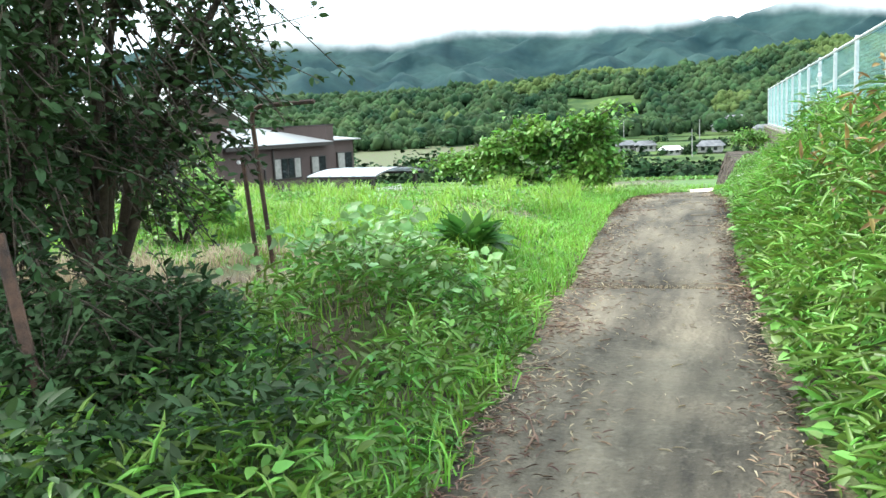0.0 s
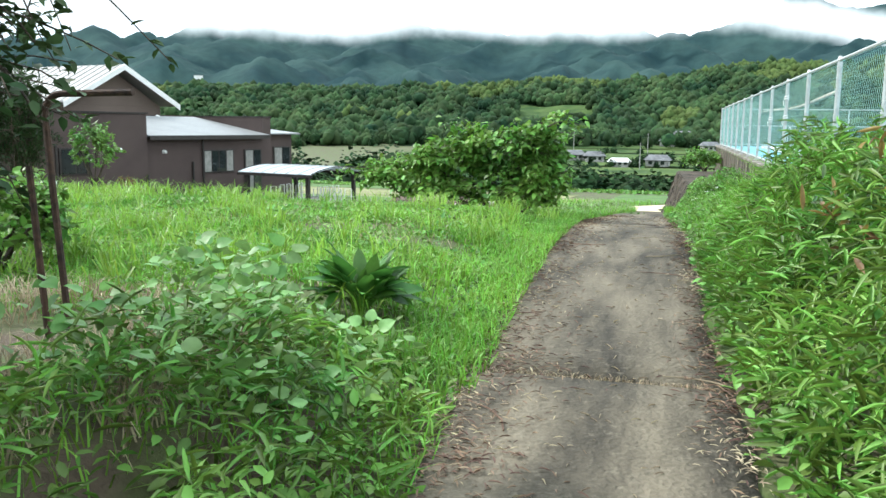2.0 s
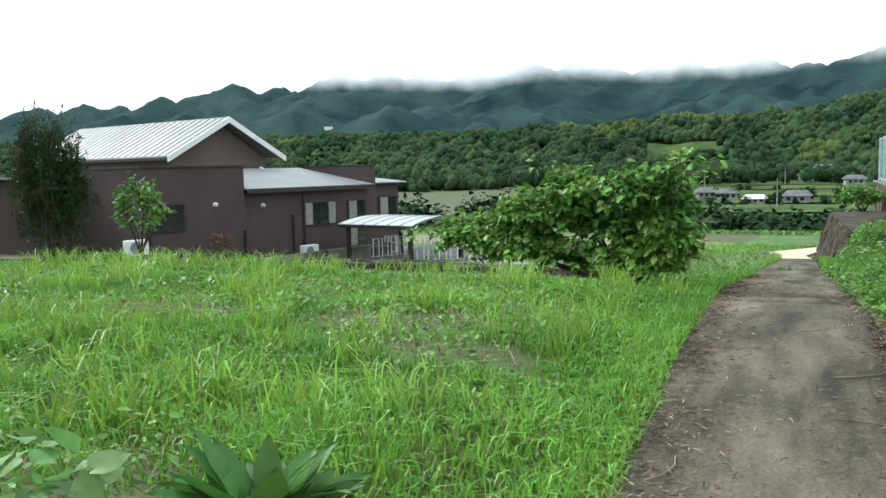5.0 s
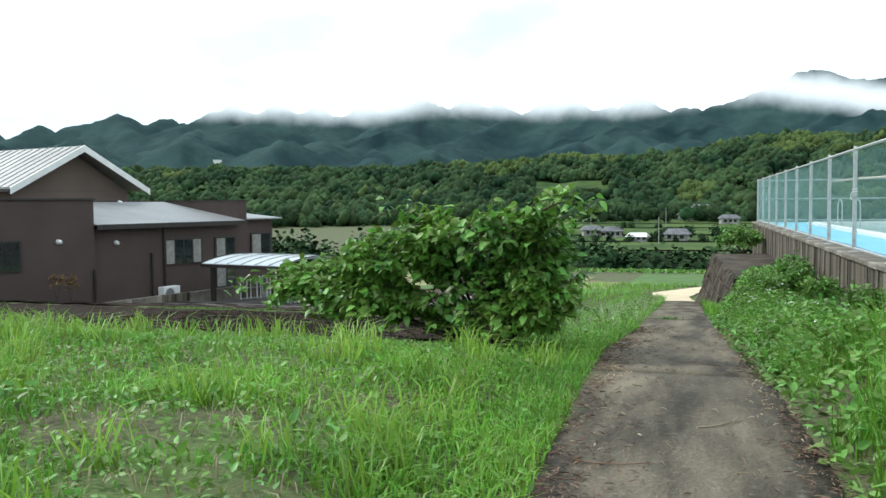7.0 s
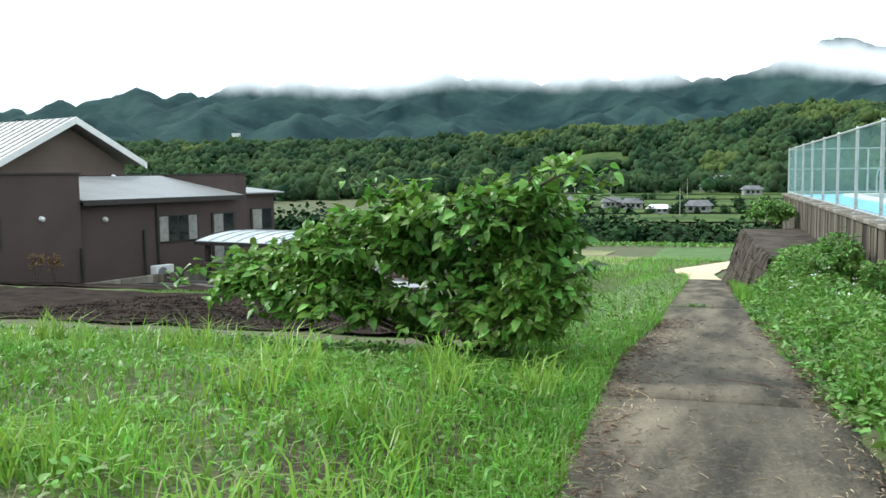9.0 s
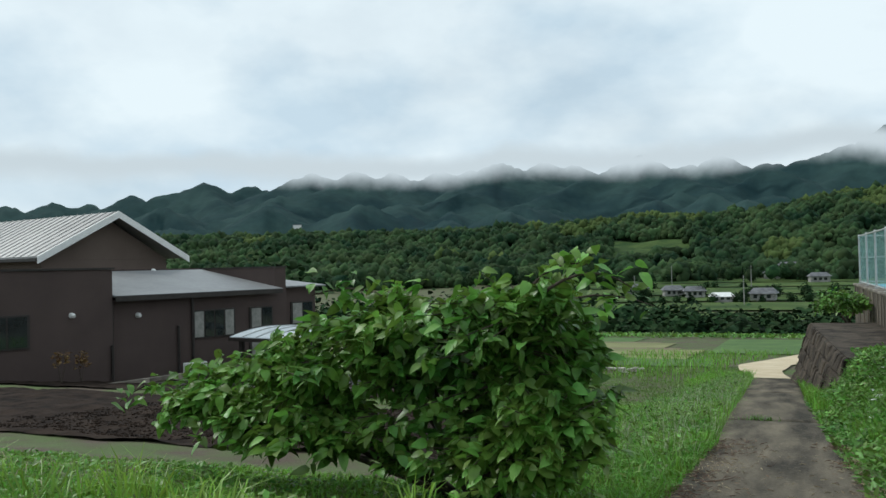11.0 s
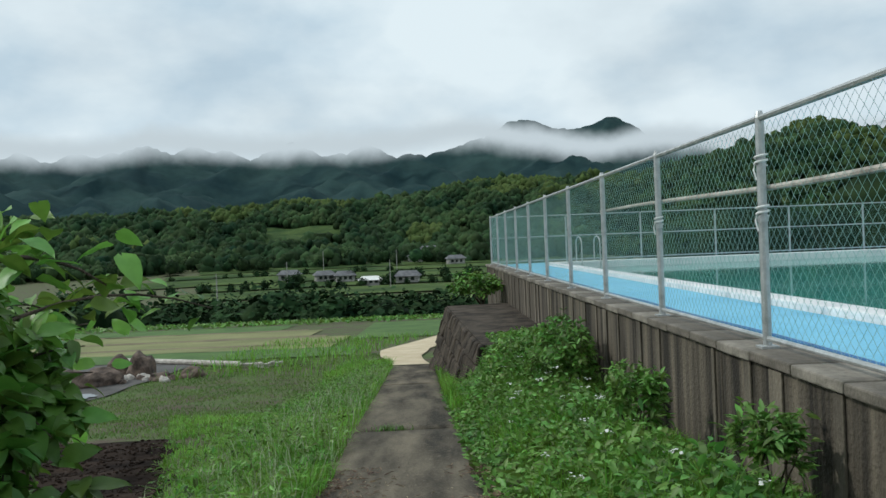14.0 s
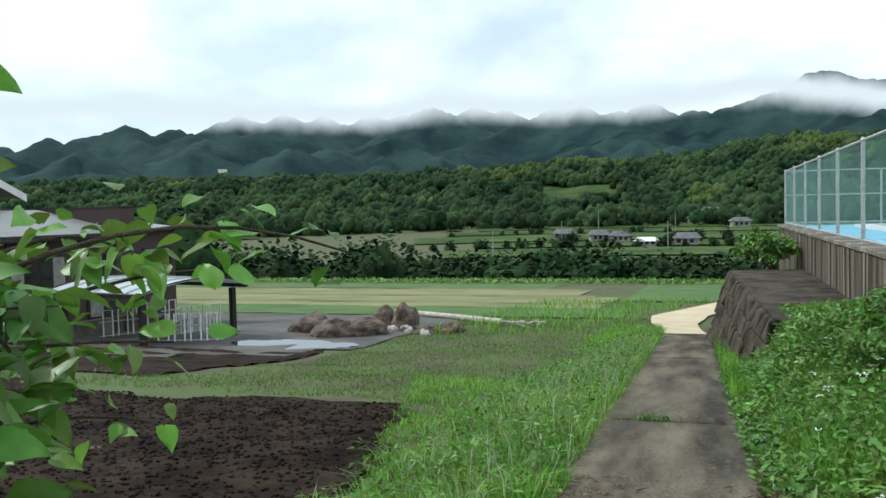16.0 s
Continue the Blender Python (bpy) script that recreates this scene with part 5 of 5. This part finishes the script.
P, h = thick(26000, 1.0, 2.6, 3.2, 14.8, bank_high, 0.4)
P = P[P[:, 0] > path_mid(P[:, 1]) + path_half(P[:, 1]) + 0.17]
cover("bamboo_grass", P, 0.155, 0.24, M_BAMB, "dense bank of bright green bamboo grass beside the path", "bamboo grass", 0.05, 0.5)
P, h = thick(900, 1.2, 2.5, 4.5, 11.5, lambda x, y: bank_high(x, y) * 1.08 + 0.05, 0.15)
cover("reddish_weeds", P[P[:, 2] > 1.1], 0.14, 0.3, M_RED, "reddish young shoots on the bank", "weeds", 0.4)
P, h = thick(9000, 0.75, 2.6, 4.0, 20.0, lambda x, y: bank_high(x, y) * 0.75 + 0.04, 0.5)
keep = P[:, 0] > path_mid(P[:, 1]) + path_half(P[:, 1]) + 0.07
cover("bank_weeds", P[keep], 0.085, 0.85, M_WEED, "mixed leafy weeds at the foot of the bank", "weeds")
P, h = thick(26000, 0.7, 2.6, 18.0, 31.5, bank_high, 0.45)
keep = P[:, 0] > path_mid(P[:, 1]) + path_half(P[:, 1]) - 0.03
cover("wall_weeds", P[keep], 0.082, 0.75, M_WEED, "thick green weeds along the pool wall", "weeds", 0.0, 0.5)
x, y = uniform(25000, 0.75, 2.6), uniform(25000, 12.5, 30.5)
hh = bank_high(x, y)
keep = (hh > 0.1) & (bumps(x, y, 1.1, 3.0) > -0.25)
tagged(blades("bank_grass", on_ground(x, y)[keep], (hh * 0.9 + 0.12)[keep], 0.0055, 0.7, M_GRASS), "tall bright grass among the bank weeds", "grass", "", "stuff")
x, y = uniform(3000, 0.68, 1.2), uniform(3000, 28, 41)
keep = x > path_mid(y) + path_half(y)
tagged(blades("verge_grass", on_ground(x, y)[keep], 0.3, 0.006, 0.7, M_GRASS), "grass along the foot of the stone wall", "grass", "", "stuff")
x, y = uniform(2600, 1.5, 2.58), uniform(2600, 29.0, 31.6)
P = np.stack([x, y, 0.22 + 0.26 * (1 - smooth01(29.8, 31.6, y)) * smooth01(1.4, 2.0, x) * RNG.uniform(0, 1, len(x)) ** 0.5], 1)
cover("terrace_top_weeds", P, 0.08, 0.75, M_WEED, "weeds growing over the top of the stone wall", "weeds", 0.0, 0.5)
x, y = uniform(6500, 0.85, 2.5), uniform(6500, 27.5, 31.5)
P = on_ground(x, y) + np.stack([0 * x, 0 * x, 0.95 * smooth01(0.8, 1.5, x) * (1 - 0.85 * smooth01(29.0, 31.2, y)) * RNG.uniform(0, 1, len(x)) ** 0.5], 1)
cover("wall_foot_weeds", P, 0.08, 0.75, M_WEED, "weeds crowding the near end of the stone wall", "weeds", 0.0, 0.5)
# white umbels
n = 45
x, y = uniform(n, 1.25, 2.4), uniform(n, 19.5, 29)
P = on_ground(x, y) + np.stack([0 * x, 0 * x, bank_high(x, y) * 1.02 + 0.05], 1)
Q = np.repeat(P, 9, 0) + np.concatenate([RNG.normal(0, 0.022, (n * 9, 2)), RNG.normal(0, 0.006, (n * 9, 1))], 1)
fl = thing("white_flowers", (0, 0, 0), "small white umbel flowers among the weeds", "flowers", "", "stuff")
leaves("petals", Q, uniform(len(Q), 0, 6.28), uniform(len(Q), -0.2, 0.3), 0.022, 1.6, M_PETAL, fl)
blades("stalks", on_ground(x, y), (P[:, 2] - ground_z(x, y)) * 1.15, 0.003, 0.05, M_WEED, fl)


# the grassy lot
def lot(n, x0, x1, y0, y1):
    x, y = uniform(n, x0, x1), uniform(n, y0, y1)
    keep = x < path_mid(y) - path_half(y) - 0.03 + 0.06 * np.sin(y * 6.3)
    return x[keep], y[keep]


def bare(x, y):
    spots = np.zeros(np.shape(x))
    for cx_, cy_, rx_, ry_ in ((-2.3, 14.9, 1.1, 0.6), (-1.6, 14.0, 0.7, 0.45), (-4.4, 14.7, 0.9, 0.6), (-5.6, 13.2, 0.8, 0.5)):
        spots = np.maximum(spots, 1 - smooth01(0.6, 1.15, np.hypot((x - cx_) / rx_, (y - cy_) / ry_) + 0.2 * bumps(x, y, 0.4, 1.0)))
    return np.maximum(spots, 0.62 * smooth01(-0.05, 0.4, bumps(x, y, 2.3, 0.7) + 0.4 * bumps(x, y, 0.8, 2.0)) * smooth01(0.7, 2.2, path_mid(y) - x))


for nm, (n, x0, x1, y0, y1), hgt in (("lot_grass", (95000, -6.5, 0.2, 10.2, 20.8), 0.19), ("lot_grass", (52000, -15, -5.5, 9.0, 20.8), 0.16)):
    x, y = lot(n, x0, x1, y0, y1)
    b_ = bare(x, y)
    worn = 1 - smooth01(0.6, 1.1, np.hypot((x + 1.45) / 1.0, (y - 10.9) / 0.75))
    keep = RNG.uniform(0, 1, len(x)) > np.maximum(b_ * 0.95, worn)
    hts = hgt * (1 - 0.45 * smooth01(17.2, 19.5, y)) * (0.75 + 0.35 * bumps(x, y, 1.4, 4.0)) * (1 - 0.4 * b_) * (0.55 + 0.45 * smooth01(0.6, 1.1, path_mid(y) - x))
    tagged(blades(nm, on_ground(x, y)[keep], hts[keep], 0.0062, 1.0, M_GRASS), "lush bright green meadow grass", "grass", "", "stuff")
x, y = lot(9000, -9, -0.6, 10.5, 20.5)
keep = RNG.uniform(0, 1, len(x)) < 0.15 + bare(x, y) * 0.7
tagged(blades("dry_blades", on_ground(x, y)[keep], 0.13, 0.004, 1.3, M_DRY), "dry straw lying in the thin patches", "grass", "", "stuff")
x, y = lot(26000, -8, -0.5, 10, 20.5)
keep = RNG.uniform(0, 1, len(x)) < 0.35 + 0.3 * bare(x, y)
cover("lot_weeds", on_ground(x, y, 0.06)[keep], 0.055, 0.9, M_WEED, "low leafy weeds among the meadow grass", "weeds", 0.2)
# arching tall tufts in the meadow
cx, cy = lot(330, -9, -0.75, 10.9, 18.8)
open_ = bare(cx, cy) < 0.45
cx, cy = cx[open_], cy[open_]
cx, cy = np.repeat(cx, 22) + RNG.normal(0, 0.07, len(cx) * 22), np.repeat(cy, 22) + RNG.normal(0, 0.07, len(cy) * 22)
tagged(blades("grass_tufts", on_ground(cx, cy), 0.36, 0.007, 1.15, mat("tuft_grass", (0.15, 0.29, 0.03), (0.28, 0.46, 0.07), 1.0, 0.45, leaf=0.4, island=0.25)), "arching tall tufts of yellow-green grass", "grass", "", "stuff")
cx, cy = lot(45, -8, -0.8, 11.2, 18.5)
cx, cy = np.repeat(cx, 14) + RNG.normal(0, 0.09, len(cx) * 14), np.repeat(cy, 14) + RNG.normal(0, 0.09, len(cy) * 14)
cover("meadow_herbs", on_ground(cx, cy, 0.12) + np.stack([0 * cx, 0 * cx, uniform(len(cx), 0, 0.08)], 1), 0.07, 0.9, M_WEED, "broad-leaved herbs scattered in the meadow", "weeds", 0.2)
# edge of the lot against the path
x = path_mid(y0_ := uniform(7000, 10.5, 24)) - path_half(y0_) - uniform(7000, -0.04, 0.3) ** 1.0
tagged(blades("edge_grass", on_ground(x, y0_), 0.17, 0.005, 0.9, M_GRASS), "short grass hanging over the path edge", "grass", "", "stuff")
x = path_mid(y0_ := uniform(2600, 10.5, 24)) - path_half(y0_) - uniform(2600, -0.03, 0.35)
cover("edge_weeds", on_ground(x, y0_, 0.05), 0.05, 0.9, M_WEED, "small weeds at the path edge", "weeds", 0.3)
# verge beyond the bush, with pale seed heads
x, y = uniform(30000, -2.4, 0.2), uniform(30000, 19.5, 42)
keep = (x < path_mid(y) - path_half(y) - 0.02) & (x > -1.7 - 0.02 * (y - 20) + 0.25 * bumps(x, y, 1.0))
tagged(blades("verge_grass", on_ground(x, y)[keep], (0.34 * (0.75 + 0.35 * bumps(x, y, 0.7, 6.0)))[keep], 0.006, 1.15, M_GRASS), "tall lush grass on the path verge", "grass", "", "stuff")
x, y = uniform(9000, -2.3, 0.1), uniform(9000, 20.5, 38)
keep = (x < path_mid(y) - path_half(y) - 0.02) & (x > -1.75 - 0.02 * (y - 20) + 0.3 * bumps(x, y, 0.7, 2.0)) & (bumps(x, y, 0.8, 1.0) > -0.3)
cover("verge_weeds", on_ground(x, y, 0.0)[keep] + np.array([0, 0, 1.0]) * (0.34 * uniform(int(keep.sum()), 0, 1) ** 0.6 * (0.75 + 0.3 * bumps(x, y, 0.6, 5.0)[keep]))[:, None], 0.075, 0.5, M_BAMB, "leafy weeds among the verge grass", "weeds", 0.4)
x, y = uniform(12000, -4.2, -0.9), uniform(12000, 21.5, 31)
keep = (x > -1.62 - 0.28 * (y - 23.2)) & (bumps(x, y, 0.7, 3.0) > -0.5)
tagged(blades("short_grass", on_ground(x, y)[keep], 0.12, 0.006, 1.0, M_GRASS), "short bright grass between soil bed and verge", "grass", "", "stuff")
x, y = uniform(900, -1.5, -0.35), uniform(900, 22, 36)
keep = x < path_mid(y) - path_half(y) - 0.02
tagged(blades("seed_grass", on_ground(x, y)[keep], 0.46, 0.004, 0.9, mat("pale_seed_grass", (0.2, 0.26, 0.12), (0.42, 0.46, 0.3), 2, 0.6, leaf=0.3, island=0.3)), "pale seeding grass on the verge", "grass", "", "stuff")
x, y = uniform(75000, -12, -1.0), uniform(75000, 26.5, 47)
keep = ((y > 28.2) | (x > -1.8 - 0.28 * (y - 23.2))) & ~((x < -7.4) & (y > 33.6)) & (RNG.uniform(0, 1, len(x)) < 0.85 - 0.5 * smooth01(-0.2, 0.5, bumps(x, y, 2.6, 1.0))) & ((x > -7.2) | (y < 30))
tagged(blades("field_grass", on_ground(x, y)[keep], 0.065, 0.008, 1.1, M_GRASS2), "short thin grass on the lower ground", "grass", "", "stuff")
x, y = uniform(2600, -7, 2.2), uniform(2600, 40, 60)
keep = np.abs(x - np.interp(y, [40, 44, 48, 52, 60], [0.05, -0.35, -0.3, 0.5, 2.0])) > 1.15
tagged(blades("far_grass", on_ground(x, y)[keep], 0.4, 0.014, 0.8, M_GRASS), "grass beside the sandy track", "grass", "", "stuff")
# tufts on the paddy ridge and terrace rim
x, y = uniform(9000, -55, 22), uniform(9000, 80, 88)
cover("terrace_weeds", on_ground(x, y, 0.12), 0.28, 1.2, M_WEED, "rough green growth along the terrace rim", "weeds", 0.5)

# crumbly clods on the tilled bed
x, y = uniform(13000, -10, -1.5), uniform(13000, 22.6, 28.2)
keep = (x < -1.6 - 0.28 * (y - 23.2)) & (y < 27.5)
P = np.stack([x, y, soil_z(x, y) + 0.035], 1)[keep]
tagged(crowns("soil_clods", P, RNG.uniform(0.05, 0.15, len(P)) ** 2 * 1.1, 0.6, ICO1, M_SOIL, 0.45), "loose dark clods on the tilled bed", "soil", "", "stuff")

# undergrowth beside the path at the start
def under_high(x, y):
    d = path_mid(y) - path_half(y) - x
    return smooth01(0.05, 0.5, d) * np.interp(y, [5, 7.5, 9.5, 11.2], [0.24, 0.3, 0.3, 0.16]) * (0.8 + 0.35 * bumps(x, y, 0.45, 2.0)) + 0.02


P, h = thick(4200, -1.3, 0.3, 5.4, 9.9, lambda x, y: under_high(x, y) * 1.05 + 0.04, 0.4)
keep = P[:, 0] < path_mid(P[:, 1]) - path_half(P[:, 1]) - 0.05
cover("undergrowth_bamboo", P[keep], 0.13, 0.22, M_BAMB, "bamboo grass in the undergrowth", "bamboo grass", 0.2)
P, h = thick(4600, -1.5, 0.2, 5.8, 10.4, under_high, 0.5)
keep = P[:, 0] < path_mid(P[:, 1]) - path_half(P[:, 1]) - 0.02
cover("undergrowth_weeds", P[keep], 0.07, 0.8, M_WEED, "mixed green weeds in the undergrowth", "weeds", 0.2)
P, h = thick(300, -1.8, -0.3, 8.7, 10.6, lambda x, y: under_high(x, y) * 1.1 + 0.05, 0.2)
cover("vine_leaves", P, 0.078, 1.2, M_VINE, "pale broad vine leaves spread over the undergrowth", "vine", 0.25, 0.35, shape=FINE)
P, h = thick(90, -1.85, -1.2, 10.2, 10.95, lambda x, y: 0 * x + 0.4, 0.4)
cover("vine_leaves", P, 0.1, 1.15, M_VINE, "pale broad vine leaves beside the dock plant", "vine", 0.2, 0.35, shape=FINE)
x, y = uniform(9000, -4.6, -0.9), uniform(9000, 7.6, 10.6)
keep = bumps(x, y, 0.9, 3.3) > -0.1
tagged(blades("dry_tufts", on_ground(x, y)[keep], 0.22, 0.004, 1.1, M_DRY), "pale dead grass tufts under the tree", "grass", "", "stuff")
x, y = lot(4200, -1.5, 0.4, 5.0, 10.8)
tagged(blades("undergrowth_grass", on_ground(x, y), 0.2, 0.005, 0.9, M_GRASS), "green grass in the undergrowth", "grass", "", "stuff")

# weeds in dark privet green, which deepens the tree shade by leaf colour
P, h = thick(9500, -2.6, -0.2, 5.2, 8.2, lambda x, y: under_high(x, y) * 1.25 + 0.05, 0.4)
P = P[np.hypot((P[:, 0] + 1.4) / 1.15, (P[:, 1] - 6.7) / 1.25) + 0.25 * bumps(P[:, 0], P[:, 1], 0.5, 1.0) < 1.0]
cover("shade_toned_weeds", P, 0.075, 0.6, M_OLIVE, "weeds under the evergreen trees, the tree shade put into dark leaves", "weeds", 0.3)

# added dark open box: its colour gives the shade of a hollow in the undergrowth
dr = thing("shade_hollow_box", (-0.7, 8.1, 0.4), "dark box added for a shaded hollow half hidden by plants", "drain")
for lo, hi in (((-0.24, -0.6, -0.3), (-0.19, 0.6, -0.06)), ((0.19, -0.6, -0.3), (0.24, 0.6, -0.06)), ((-0.185, -0.6, -0.3), (0.185, -0.55, -0.06)), ((-0.185, 0.55, -0.3), (0.185, 0.6, -0.06))):
    part("side", box(lo, hi, 0.005), M_DARK, dr)
part("bottom", box((-0.185, -0.545, -0.3), (0.185, 0.545, -0.2)), M_DARK, dr)

# dead leaves and twigs on the path
n = 17000
y = np.concatenate([uniform(8000, 4.5, 12), uniform(9000, 12, 24)])
side = np.where(uniform(n, 0, 1) < 0.66, -1, 1)
x = path_mid(y) + side * (path_half(y) + 0.08 - np.abs(RNG.normal(0, np.where(side < 0, 0.25, 0.12), n)))
zz = np.interp(y, PY, PZ) + 0.042 + uniform(n, 0, 0.012)
heaps = RNG.uniform(-0.9, 0.9, n) < 0.25 + bumps(y * 1.0, side * 3.0, 0.9, 2.0)
straw = bumps(y, side * 2.0, 1.3, 4.0) + RNG.normal(0, 0.4, n) > 0.15
for nm, sel, mt, size, lab in (("dead_leaves", heaps & ~straw, M_LITTER, 0.055, "brown dead bamboo leaves littering the path edges"), ("pale_litter", heaps & straw & (uniform(n, 0, 1) < 0.7), M_DRY, 0.05, "pale dry straw and leaves heaped along the path edges")):
    m_ = int(sel.sum())
    L_ = leaves(nm, np.stack([x, y, zz], 1)[sel], uniform(m_, 0, 6.28), RNG.normal(0.08, 0.18, m_), size, 0.26, mt, None, 0.3)
    tagged(L_, lab, "leaf litter", "", "stuff")
n = 420
y = uniform(n, 4.5, 24)
x = path_mid(y) + RNG.normal(0, 0.4, n)
keep = np.abs(x - path_mid(y)) < path_half(y)
L_ = leaves("path_straw", np.stack([x, y, np.interp(y, PY, PZ) + 0.042], 1)[keep], uniform(int(keep.sum()), 0, 6.28), np.zeros(int(keep.sum())), 0.075, 0.1, M_DRY, None, 0.2)
tagged(L_, "thin straw bits scattered on the concrete", "leaf litter", "", "stuff")
for i in range(16):
    y = 7 + i * 0.95 + random.uniform(-0.3, 0.3)
    x = float(path_mid(y)) + random.choice((-1, 1)) * random.uniform(0.15, 0.6)
    z = float(np.interp(y, PY, PZ)) + 0.045
    a0, ln = random.uniform(0, 3.1), random.uniform(0.15, 0.32)
    pts = [(x + ln * k * math.cos(a0 + 0.25 * k), y + ln * k * math.sin(a0 + 0.25 * k), z) for k in (-1, -0.4, 0.3, 1)]
    ob = part("fallen_twig", tube(bmesh.new(), pts, 0.005, 5, 0.003), M_LITTER if i % 2 else M_DRY, None)
    tagged(ob, "dry fallen twig on the concrete path", "twig", "fallen twigs")
jw = thing("joint_weed", (0.04, 26.25, -0.25), "small weed tuft growing in a path joint", "weed")
blades("tuft", RNG.normal(0, 1, (90, 3)) * np.array([0.09, 0.03, 0.0]), 0.13, 0.006, 0.9, M_WEED, jw)
x = uniform(500, -0.1, 1.2)
y = 10.55 + RNG.normal(0, 0.025, 500)
tagged(blades("joint_grass", np.stack([x, y, np.interp(y, PY, PZ) + 0.01], 1)[np.abs(x - 0.55) < 0.6], 0.05, 0.003, 1.2, M_DRY), "dry grass filling the path joint", "grass", "", "stuff")
